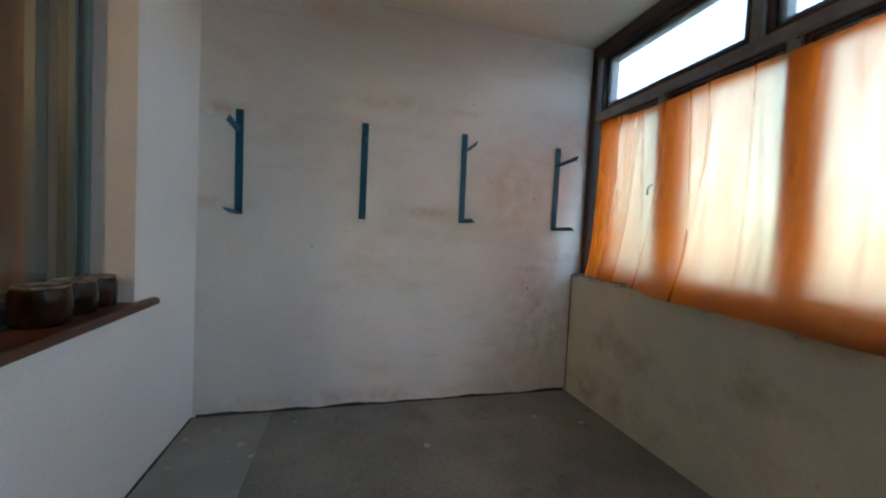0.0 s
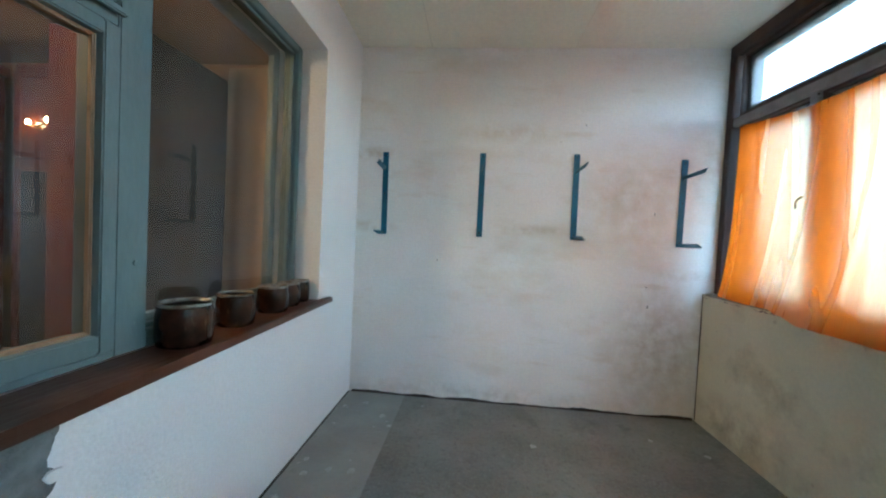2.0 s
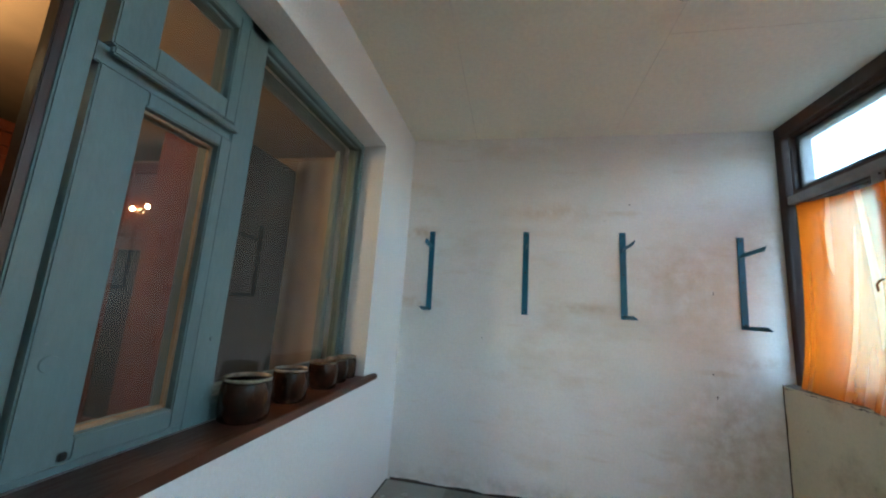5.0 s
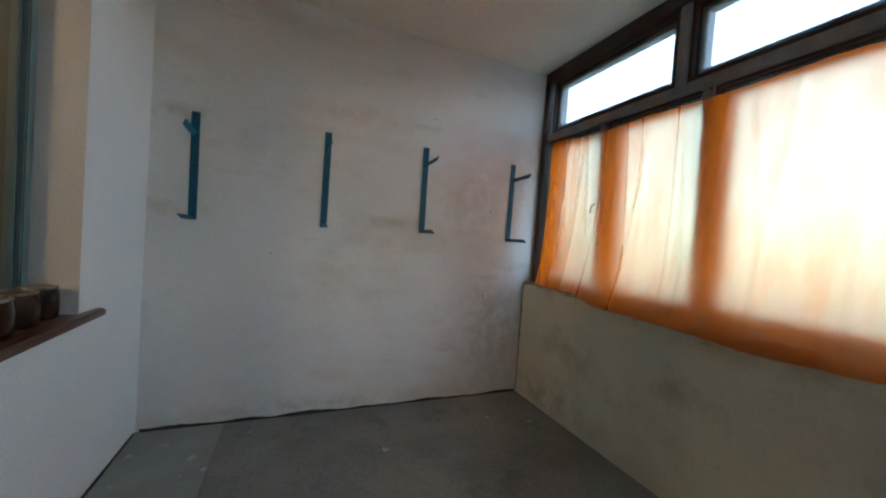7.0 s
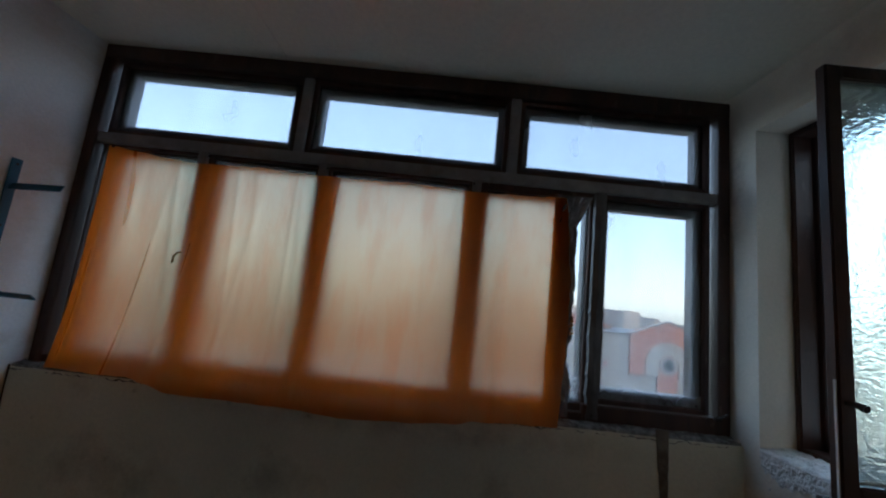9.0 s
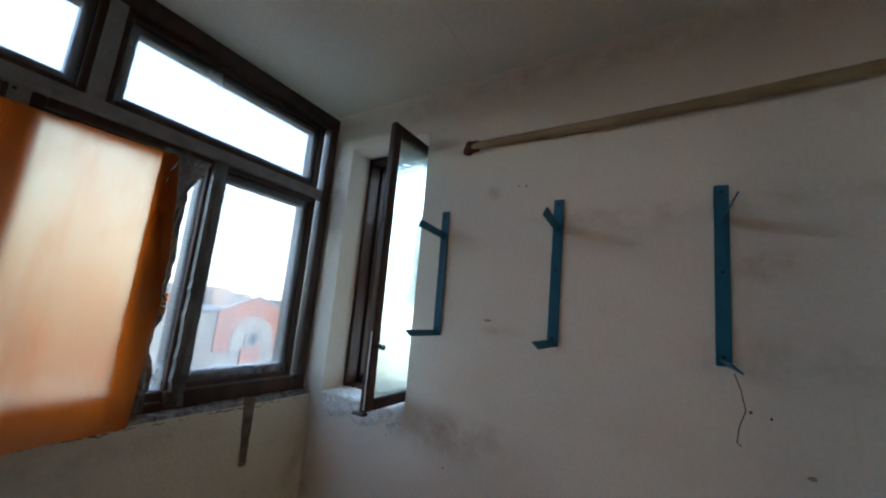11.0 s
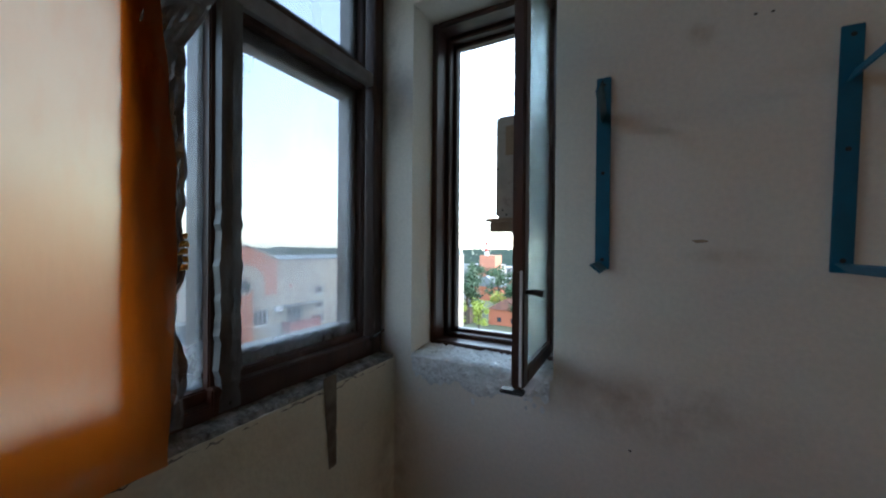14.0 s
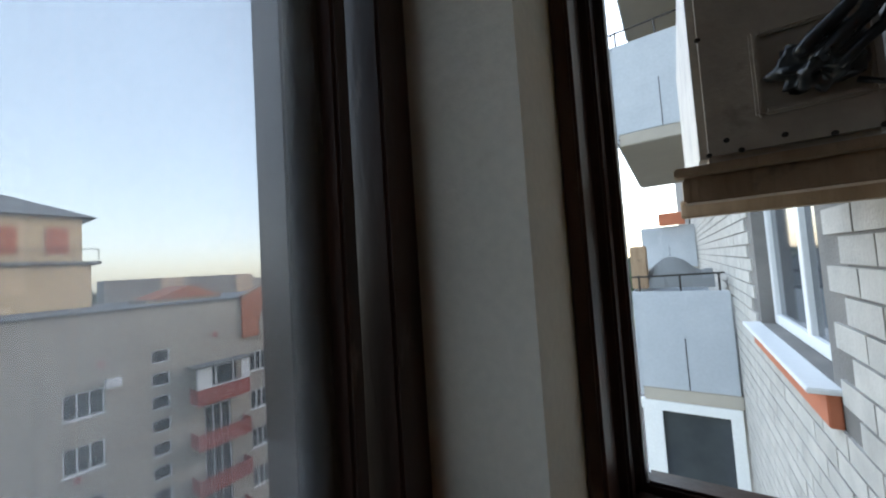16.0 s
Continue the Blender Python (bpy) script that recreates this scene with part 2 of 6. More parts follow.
M_PARAPET = mat("mouldy cream plaster", (0.73, 0.70, 0.57), (0.65, 0.62, 0.49), 0.85, s1=1.5, s2=60, bump=0.22,
                marks=(((2.465, 2.75, 0.45), (0.3, 0.35, 0.25), (0.22, 0.17, 0.10), 0.5), ((2.465, 2.95, 0.12), (0.3, 0.6, 0.2), (0.15, 0.12, 0.08), 0.7), ((2.465, 2.1, 0.25), (0.3, 0.25, 0.25), (0.26, 0.21, 0.13), 0.35), ((2.465, 1.4, 0.8), (0.3, 1.2, 0.08), (0.22, 0.17, 0.1), 0.6), ((2.465, 0.05, 0.4), (0.3, 0.12, 0.5), (0.25, 0.2, 0.13), 0.7)),
                stains=(((0.22, 0.18, 0.10), 3.2, 0.56, 0.78, 0.55, None), ((0.14, 0.11, 0.06), 9, 0.66, 0.76, 0.5, None)))
M_CEIL = mat("cream painted ceiling", (0.86, 0.85, 0.74), (0.81, 0.80, 0.69), 0.75, s1=0.9, s2=50, bump=0.12,
             stains=(((0.45, 0.38, 0.26), 1.3, 0.58, 0.85, 0.3, None),))
M_FLOOR = mat("rough combed concrete", (0.27, 0.265, 0.24), (0.19, 0.187, 0.17), 0.85, s1=2.2, s2=55, bump=0.9,
              stains=(((0.34, 0.33, 0.31), 26, 0.60, 0.72, 0.45, None), ((0.36, 0.35, 0.32), 75, 0.50, 0.72, 0.45, None), ((0.09, 0.088, 0.08), 33, 0.52, 0.75, 0.5, None), ((0.07, 0.065, 0.06), 4, 0.58, 0.75, 0.5, None)))
M_STRIP = mat("smooth cement screed", (0.34, 0.34, 0.315), (0.27, 0.27, 0.25), 0.8, s1=3, s2=50, bump=0.25,
              stains=(((0.62, 0.61, 0.58), 7, 0.63, 0.70, 0.7, None), ((0.12, 0.11, 0.1), 9, 0.62, 0.75, 0.5, None)))
M_CEMENT = mat("bare dark cement", (0.22, 0.23, 0.225), (0.10, 0.108, 0.105), 0.9, s1=9, s2=60, bump=0.8)
M_BED = mat("crumbled dirty mortar", (0.30, 0.285, 0.26), (0.10, 0.093, 0.083), 0.95, s1=26, s2=120, bump=0.8, stains=(((0.03, 0.027, 0.024), 34, 0.55, 0.66, 0.8, None), ((0.55, 0.54, 0.51), 60, 0.62, 0.72, 0.6, None)))
M_SCUFF = mat("brown scuff", (0.34, 0.24, 0.15), (0.46, 0.36, 0.25), 0.9, s1=60, s2=150)
M_CRACK = mat("dark dirt in the joint", (0.035, 0.03, 0.026), (0.06, 0.052, 0.045), 0.95, s2=90, bump=0.6)
M_BROWN = mat("old dark brown gloss paint", (0.062, 0.024, 0.014), (0.030, 0.013, 0.009), 0.38, s1=9, s2=90, bump=0.08, stretch=(1, 1, 0.25),
              stains=(((0.17, 0.070, 0.034), 6, 0.54, 0.74, 0.55, (1, 1, 0.15)), ((0.22, 0.17, 0.13), 22, 0.62, 0.74, 0.45, (1, 1, 0.3)), ((0.012, 0.009, 0.008), 13, 0.60, 0.72, 0.7, (1, 1, 0.4))))
M_BARE = mat("weathered bare wood", (0.36, 0.25, 0.16), (0.25, 0.165, 0.10), 0.7, s1=12, s2=90, bump=0.5, stretch=(1, 1, 0.15),
             stains=(((0.08, 0.055, 0.04), 14, 0.6, 0.72, 0.6, None),))
M_GREYBAR = mat("grey painted glazing bar", (0.30, 0.285, 0.275), (0.22, 0.205, 0.20), 0.55, s1=12, s2=80, bump=0.3,
                stains=(((0.09, 0.06, 0.05), 10, 0.62, 0.74, 0.6, None),))
M_TAPE = mat("silver sealing tape", (0.17, 0.165, 0.16), (0.085, 0.08, 0.078), 0.32, metal=0.35, s1=14, s2=60, bump=0.3, stretch=(1, 1, 0.35))
M_BLUEGREY = mat("grey-blue gloss paint", (0.150, 0.205, 0.212), (0.125, 0.172, 0.178), 0.4, s1=3, s2=60, bump=0.12, stretch=(1, 1, 0.4),
                 stains=(((0.45, 0.45, 0.42), 15, 0.70, 0.78, 0.3, None),))
M_SILL = mat("red-brown varnished board", (0.085, 0.028, 0.012), (0.042, 0.017, 0.010), 0.33, s1=6, s2=60, bump=0.2, stretch=(1, 0.2, 1),
             stains=(((0.35, 0.31, 0.27), 9, 0.68, 0.78, 0.5, None),))
M_TEAL = mat("dark blue-green metal paint", (0.006, 0.115, 0.200), (0.005, 0.085, 0.150), 0.5, s1=10, s2=80, bump=0.1)
M_BLACK = mat("black bakelite", (0.012, 0.014, 0.016), rough=0.3, bump=0.05)
M_IRON = mat("dark iron", (0.035, 0.030, 0.028), rough=0.55, metal=0.5, s2=120)
M_BULB = mat("milky bulb glass", (0.82, 0.80, 0.76), rough=0.18, bump=0.0)
M_WIRE = mat("old white flex", (0.45, 0.42, 0.36), rough=0.6, bump=0.0)
M_DUCT = mat("beige pipe lagging", (0.36, 0.27, 0.15), (0.28, 0.20, 0.11), 0.75, s1=8, s2=90, bump=0.4)
M_FOAM = mat("rusty brown foam", (0.15, 0.036, 0.016), (0.075, 0.02, 0.012), 0.85, s1=20, s2=60, bump=1.0)
M_POT = mat("dark brown glaze", (0.036, 0.013, 0.007), (0.012, 0.006, 0.004), 0.14, spec=0.25, s1=14, s2=40, bump=0.3, rough_var=0.05,
            stains=(((0.20, 0.13, 0.07), 38, 0.60, 0.72, 0.18, (1, 1, 0.35)),))
M_POTRIM = mat("pale glazed rim", (0.30, 0.27, 0.23), (0.13, 0.10, 0.07), 0.2, s1=30, s2=60, bump=0.2)
M_FILM = mat("crumpled dark foil", (0.30, 0.29, 0.29), (0.12, 0.115, 0.12), 0.25, metal=0.3, s1=12, s2=25, bump=0.6)
M_CURTAIN = cloth("thin orange cotton", (0.88, 0.130, 0.005), (0.95, 0.195, 0.006), 0.72, 0.43)
# darker copy of the curtain orange, with the tuck's shade painted in
M_TUCK = mat("shadowed orange cotton", (0.42, 0.12, 0.02), rough=0.9, bump=0.1)
M_GLASS = glass("dusty window glass", (0.55, 0.56, 0.575), 0.12, low=1.0)
M_HAZE = glass("hazy window glass", (0.48, 0.49, 0.51), 0.12)
M_DUSTY = glass("dirty casement glass", (0.55, 0.56, 0.575), 0.13, low=0.945)
M_ROOMGLASS = glass("old room window glass", (0.93, 0.93, 0.92), 0.012, gain=1.25)

M_BRICK = mat("white lime brick", (0.50, 0.48, 0.45), (0.40, 0.385, 0.36), 0.85, s1=6, s2=80, bump=0.35, vary=0.14)
M_MORTAR = mat("grey mortar", (0.20, 0.19, 0.18), (0.13, 0.125, 0.12), 0.95, s2=80, bump=0.5)
M_PVC = mat("white window plastic", (0.74, 0.75, 0.76), (0.70, 0.71, 0.72), 0.35, bump=0.03)
M_REDBAND = mat("terracotta paint", (0.46, 0.15, 0.075), (0.40, 0.125, 0.065), 0.75, s1=3, s2=40)
M_AC = mat("stained grey-beige enamel", (0.42, 0.365, 0.30), (0.31, 0.265, 0.22), 0.5, s1=6, s2=60, bump=0.15,
           stains=(((0.06, 0.05, 0.04), 11, 0.60, 0.75, 0.6, None),))
M_ACLABEL = mat("yellowed label", (0.31, 0.22, 0.13), (0.24, 0.165, 0.10), 0.6)
M_PANEL = mat("grey balcony sheet", (0.45, 0.48, 0.52), (0.38, 0.41, 0.45), 0.6, s1=1.5, s2=30, bump=0.1,
              stains=(((0.62, 0.64, 0.66), 2.5, 0.6, 0.7, 0.5, (1, 1, 0.3)),))
M_DARKGLASS = mat("dark window glass", (0.045, 0.055, 0.065), (0.03, 0.035, 0.045), 0.08, bump=0.0, rough_var=0.03)
M_STUCCO = mat("pale grey render", (0.40, 0.365, 0.315), (0.345, 0.315, 0.275), 0.9, s1=0.35, s2=4, bump=0.05,
               stains=(((0.36, 0.33, 0.29), 0.5, 0.56, 0.75, 0.45, (1, 1, 0.25)),))
M_ORANGE = mat("faded orange render", (0.44, 0.175, 0.105), (0.39, 0.155, 0.095), 0.9, s1=0.5, s2=5, bump=0.05)
M_MAROON = mat("dull red balcony sheet", (0.33, 0.075, 0.06), (0.27, 0.06, 0.05), 0.7, s1=1, s2=8)
M_ROOFGREY = mat("grey roofing", (0.19, 0.20, 0.205), (0.14, 0.145, 0.15), 0.8, s1=1, s2=8)
M_YELLOW = mat("warm cream render", (0.60, 0.46, 0.29), (0.54, 0.41, 0.26), 0.9, s1=0.5, s2=5)
M_FARWALL = mat("distant panel wall", (0.27, 0.255, 0.25), (0.23, 0.22, 0.215), 0.9, s1=0.06, s2=0.5, bump=0)
M_FARWARM = mat("distant cream end wall", (0.42, 0.33, 0.265), (0.38, 0.30, 0.245), 0.9, s1=0.06, s2=0.5, bump=0)
M_FARDARK = mat("distant loggias", (0.13, 0.133, 0.14), (0.105, 0.108, 0.115), 0.8, s1=0.2, s2=1, bump=0)
M_GROUND = mat("dry grass and earth", (0.13, 0.125, 0.07), (0.085, 0.10, 0.045), 0.95, s1=0.05, s2=0.8, bump=0.2)
M_ASPHALT = mat("grey asphalt", (0.085, 0.083, 0.085), (0.06, 0.06, 0.06), 0.9, s1=0.4, s2=6, bump=0.1)
M_LEAF = mat("green foliage", (0.050, 0.095, 0.028), (0.030, 0.062, 0.022), 0.7, s1=0.8, s2=4, bump=0, vary=0.3)
M_LEAFY = mat("yellowing foliage", (0.36, 0.40, 0.045), (0.26, 0.31, 0.04), 0.7, s1=0.8, s2=4, bump=0, vary=0.2)
M_LEAFFAR = mat("distant woods", (0.060, 0.080, 0.060), (0.040, 0.058, 0.048), 0.9, s1=0.03, s2=0.3, bump=0)
M_BARK = mat("tree bark", (0.10, 0.075, 0.055), rough=0.9, s2=20)
M_TILE = mat("old red roof", (0.28, 0.12, 0.08), (0.2, 0.1, 0.075), 0.85, s1=0.6, s2=6)
M_CARWHITE = mat("white car paint", (0.75, 0.76, 0.78), rough=0.2, bump=0)
M_RUBBER = mat("tyre rubber", (0.02, 0.02, 0.02), rough=0.8, bump=0)

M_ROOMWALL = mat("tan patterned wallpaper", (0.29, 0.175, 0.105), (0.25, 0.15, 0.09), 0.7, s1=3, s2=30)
# ceiling colour darkened to brown so that it stays dim behind the doorway
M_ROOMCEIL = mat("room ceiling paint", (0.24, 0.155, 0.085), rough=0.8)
M_CABINET = mat("red-brown polished veneer", (0.11, 0.024, 0.008), (0.065, 0.015, 0.006), 0.30, s1=5, s2=40, bump=0.05, stretch=(1, 1, 0.2))
M_WARDROBE = mat("dark grey wardrobe side", (0.020, 0.018, 0.017), (0.014, 0.013, 0.012), 0.5)
M_PARQUET = mat("brown room floor", (0.20, 0.10, 0.05), (0.14, 0.07, 0.035), 0.5, s1=4, s2=40)
M_COVER = mat("cream bedspread", (0.62, 0.50, 0.36), (0.52, 0.41, 0.29), 0.9, s1=8, s2=40, bump=0.5)
M_STREAK = mat("bare grey-brown plaster", (0.20, 0.165, 0.125), (0.10, 0.08, 0.06), 0.9, s1=14, s2=60, bump=0.5)
M_GLOW = bpy.data.materials.new("lit cream glass")
M_GLOW.use_nodes = True
M_GLOW.node_tree.nodes["Principled BSDF"].inputs["Emission Color"].default_value = (1.0, 0.62, 0.28, 1)
M_GLOW.node_tree.nodes["Principled BSDF"].inputs["Emission Strength"].default_value = 0.9
M_PALEWOOD = mat("flaking whitish wood", (0.46, 0.40, 0.34), (0.30, 0.24, 0.19), 0.75, s1=18, s2=70, bump=0.6, stains=(((0.05, 0.035, 0.03), 22, 0.6, 0.68, 0.8, None),))
M_GOLD = mat("gold foil", (0.75, 0.38, 0.08), rough=0.2, metal=1.0, s2=30, bump=0.8)
M_JOINT = mat("ceiling joint", (0.79, 0.77, 0.67), rough=0.85)
M_DAB = mat("dried plaster dab", (0.46, 0.455, 0.44), (0.36, 0.355, 0.34), 0.9, s1=20, s2=90)
M_FLAKY = mat("flaking whitewash", (0.82, 0.83, 0.82), (0.62, 0.62, 0.60), 0.9, s1=22, s2=70, bump=0.7, stains=(((0.13, 0.12, 0.11), 38, 0.6, 0.68, 0.45, None),))
M_ROOMSHEET = mat("tan wall sheet", (0.40, 0.30, 0.21), (0.34, 0.255, 0.18), 0.9, s1=4, s2=90, bump=0.2)
M_BROWNHOUSE = mat("old brown brick house", (0.24, 0.16, 0.12), (0.18, 0.12, 0.09), 0.9, s1=1, s2=9)
M_BRASS = mat("brass", (0.62, 0.42, 0.14), rough=0.3, metal=1.0, bump=0)


def frosted(name):
    m = bpy.data.materials.new(name)
    m.use_nodes = True
    nt = m.node_tree
    p = nt.nodes["Principled BSDF"]
    pos = nt.nodes.new("ShaderNodeNewGeometry").outputs["Position"]
    p.inputs["Base Color"].default_value = (0.74, 0.83, 0.83, 1)
    p.inputs["Roughness"].default_value = 0.26
    p.inputs["Transmission Weight"].default_value = 0.84
    p.inputs["IOR"].default_value = 1.45
    b = nt.nodes.new("ShaderNodeBump")
    b.inputs["Strength"].default_value, b.inputs["Distance"].default_value = 0.85, 0.006
    nt.links.new(_noise(nt, pos, 46, 2, (1, 1, 1.6)), b.inputs["Height"])
    nt.links.new(b.outputs["Normal"], p.inputs["Normal"])
    return m


M_FROST = frosted("rippled obscure glass")
M_FROSTBACK = mat("smooth back of obscure glass", (0.70, 0.90, 0.87), (0.66, 0.87, 0.84), 0.08, s1=5, s2=9, bump=0.05, rough_var=0.03, spec=0.6)
M_FROSTBACK.node_tree.nodes["Principled BSDF"].inputs["Transmission Weight"].default_value = 0.86


# ---- builders ----
def box(bm, x0, x1, y0, y1, z0, z1, bevel=0.0):
    s = bmesh.ops.create_cube(bm, size=1.0, matrix=Matrix.LocRotScale(((x0 + x1) / 2, (y0 + y1) / 2, (z0 + z1) / 2), None, (abs(x1 - x0), abs(y1 - y0), abs(z1 - z0))))
    if bevel:
        edges = list({e for v in s["verts"] for e in v.link_edges})
        bmesh.ops.bevel(bm, geom=edges, offset=bevel, segments=2, affect="EDGES")
    return s["verts"]


def lathe(bm, profile, centre, n=28):
    """Turns (radius, height) pairs round the upright axis through centre."""
    rings = []
    for r, h in profile:
        rings.append([bm.verts.new((centre[0] + r * math.cos(2 * math.pi * i / n), centre[1] + r * math.sin(2 * math.pi * i / n), centre[2] + h)) for i in range(n)])
    for a, b in zip(rings, rings[1:]):
        for i in range(n):
            bm.faces.new((a[i], a[(i + 1) % n], b[(i + 1) % n], b[i]))
    bm.faces.new(rings[-1])
    bm.faces.new(rings[0][::-1])


def tube(bm, pts, r, n=10):
    """A round bar along the points."""
    pts = [Vector(p) for p in pts]
    rings = []
    for i, p in enumerate(pts):
        d = (pts[min(i + 1, len(pts) - 1)] - pts[max(i - 1, 0)]).normalized()
        a = d.orthogonal().normalized() if abs(d.z) > 0.9 else Vector((-d.y, d.x, 0)).normalized()
        b = d.cross(a)
        rr = r[i] if isinstance(r, (list, tuple)) else r
        rings.append([bm.verts.new(p + rr * (a * math.cos(2 * math.pi * k / n) + b * math.sin(2 * math.pi * k / n))) for k in range(n)])
    for a, b in zip(rings, rings[1:]):
        for k in range(n):
            bm.faces.new((a[k], a[(k + 1) % n], b[(k + 1) % n], b[k]))
    bm.faces.new(rings[0][::-1])
    bm.faces.new(rings[-1])


def mesh_of(name, bm, material, smooth=False):
    me = bpy.data.meshes.new(name)
    bmesh.ops.recalc_face_normals(bm, faces=bm.faces)
    bm.to_mesh(me)
    bm.free()
    me.materials.append(material)
    if smooth:
        for p in me.polygons:
            p.use_smooth = True
    return me


def part(name, bm, material, parent, label="", smooth=False):
    ob = new(name, mesh_of(name, bm, material, smooth))
    ob.parent = parent
    ob.matrix_parent_inverse = Matrix.Translation(-parent.location)
    return tagged(ob, label)


def thing(name, loc, label, category, group="", kind=""):
    ob = new(name)
    ob.empty_display_size = 0.1
    ob.location = loc
    return tagged(ob, label, category, group, kind)


def solid(name, bm, material, label, category, group="", kind="", smooth=False):
    """A thing, or a piece of the setting, that is one mesh."""
    return tagged(new(name, mesh_of(name, bm, material, smooth)), label, category, group, kind)


def cut_wall(bm, axis, at0, at1, u0, u1, z0, z1, holes):
    """A wall from at0 to at1 across, u0 to u1 along, with openings (ua, ub, za, zb) right through it."""
    cuts = sorted({u0, u1, *[h[0] for h in holes], *[h[1] for h in holes]})
    for a, b in zip(cuts, cuts[1:]):
        if b - a < 1e-6 or a < u0 - 1e-6 or b > u1 + 1e-6:
            continue
        spans = sorted((h[2], h[3]) for h in holes if h[0] <= a + 1e-6 and h[1] >= b - 1e-6)
        z = z0
        for lo, hi in spans + [(z1, z1)]:
            if lo - z > 1e-6:
                if axis == "x":
                    box(bm, at0, at1, a, b, z, lo)
                else:
                    box(bm, a, b, at0, at1, z, lo)
            z = max(z, hi)


def rectangle(bm, axis, at0, at1, u0, u1, z0, z1, w, bevel=0.003, sides="lrbt"):
    """A frame of four bars, w wide, round an opening."""
    bars = {"l": (u0, u0 + w, z0, z1), "r": (u1 - w, u1, z0, z1), "b": (u0 + w, u1 - w, z0, z0 + w), "t": (u0 + w, u1 - w, z1 - w, z1)}
    for k in sides:
        a, b, c, d = bars[k]
        if axis == "x":
            box(bm, at0, at1, a, b, c, d, bevel)
        else:
            box(bm, a, b, at0, at1, c, d, bevel)


def bar(axis, at0, at1, u0, u1, z0, z1, bevel=0.003):
    bm = bmesh.new()
    if axis == "x":
        box(bm, at0, at1, u0, u1, z0, z1, bevel)
    else:
        box(bm, u0, u1, at0, at1, z0, z1, bevel)
    return bm


def pane_of(name, bm, material, parent, label=""):
    ob = part(name, bm, material, parent, label)
    ob.visible_shadow = False
    return ob

# ---- the balcony: floor, walls, ceiling ----
LONG, WIDE, HIGH = 3.345, 2.465, 2.55
DOOR = (0.36, 1.225, 0.0, 2.20)
WIN = (1.225, 2.738, 0.775, 2.215)
FOOT = (1.225, 1.295, 0.0, 0.775)

bm = bmesh.new()
box(bm, -0.36, 2.66, -0.38, 3.62, -0.16, 0.0)
solid("floor", bm, M_FLOOR, "rough grey combed concrete balcony floor", "floor", kind="structure")
bm = bmesh.new()
box(bm, 0.0, 0.425, 0.0, 3.345, -0.02, 0.004)
solid("floor_strip", bm, M_STRIP, "smooth paler cement strip along the house wall, spotted with paint", "floor", kind="structure")

bm = bmesh.new()
v = box(bm, -0.36, 2.68, -0.38, 3.62, HIGH, HIGH + 0.2)
for q in v:
    q.co.z += 0.03 * (3.345 - q.co.y) / 3.345
solid("ceiling", bm, M_CEIL, "cream painted concrete ceiling slab with faint joints", "ceiling", kind="structure")

bm = bmesh.new()
box(bm, -0.36, 2.66, LONG, LONG + 0.25, 0.0, 2.6)
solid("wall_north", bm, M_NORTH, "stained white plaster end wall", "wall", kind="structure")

bm = bmesh.new()
cut_wall(bm, "x", -0.32, 0.0, 0.0, LONG, 0.0, 2.6, [DOOR, FOOT, WIN])
solid("wall_west", bm, M_WEST, "white plastered house wall with door and window opening", "wall", kind="structure")

NICHE = (1.815, 2.385, 0.90, 2.335)
bm = bmesh.new()
cut_wall(bm, "y", -0.38, 0.0, -0.32, 2.66, 0.0, 2.62, [NICHE])
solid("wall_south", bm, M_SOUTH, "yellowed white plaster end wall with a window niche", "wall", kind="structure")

# parapet with a ragged mortar top
bm = bmesh.new()
v = box(bm, WIDE, 2.66, 0.0, LONG, 0.0, 0.875)
solid("wall_east", bm, M_PARAPET, "mouldy cream plastered balcony parapet", "wall", kind="structure")
bm = bmesh.new()
N, K = 560, 9
rows = []
for i in range(N + 1):
    y = 0.004 + (LONG - 0.008) * i / N
    edge = 0.012 * abs(noise.noise((y * 9, 1.3, 0))) + 0.010 * abs(noise.noise((y * 31, 4.3, 0)))
    row = [bm.verts.new((WIDE - 0.002 + edge * 0.3, y, 0.862 - 0.012 * noise.noise((y * 17, 6, 0)) - 0.008 * noise.noise((y * 60, 6, 2))))]
    for k in range(K):
        x = WIDE + edge + 0.001 + (0.10 - edge) * k / (K - 1)
        lump = 0.008 * noise.noise((x * 40, y * 12, 3)) + 0.007 * noise.noise((x * 90, y * 55, 5)) + 0.004 * noise.noise((x * 200, y * 140, 8))
        row.append(bm.verts.new((x, y, 0.886 + 0.008 * k / (K - 1) + lump)))
    row.append(bm.verts.new((2.60, y, 0.86)))
    rows.append(row)
for a, b in zip(rows, rows[1:]):
    for k in range(K + 1):
        bm.faces.new((a[k], a[k + 1], b[k + 1], b[k]))
solid("parapet_top", bm, M_BED, "crumbling dark mortar bed on the parapet top", "mortar", kind="structure", smooth=True)

# dark open joints where floor and parapet meet the walls
bm = bmesh.new()
rows = []
for i in range(121):
    x = 0.02 + 2.43 * i / 120
    h = 0.016 + 0.012 * noise.noise((x * 5, 7.7, 0)) + 0.006 * noise.noise((x * 22, 2.7, 0))
    rows.append([bm.verts.new((x, LONG - 0.012, 0.003)), bm.verts.new((x, LONG - 0.003, max(0.006, h)))])
for a, b in zip(rows, rows[1:]):
    bm.faces.new((a[0], b[0], b[1], a[1]))
solid("baseboard_joint", bm, M_CRACK, "dark open joint between the floor and end wall", "joint", kind="structure")
bm = bmesh.new()
rows = []
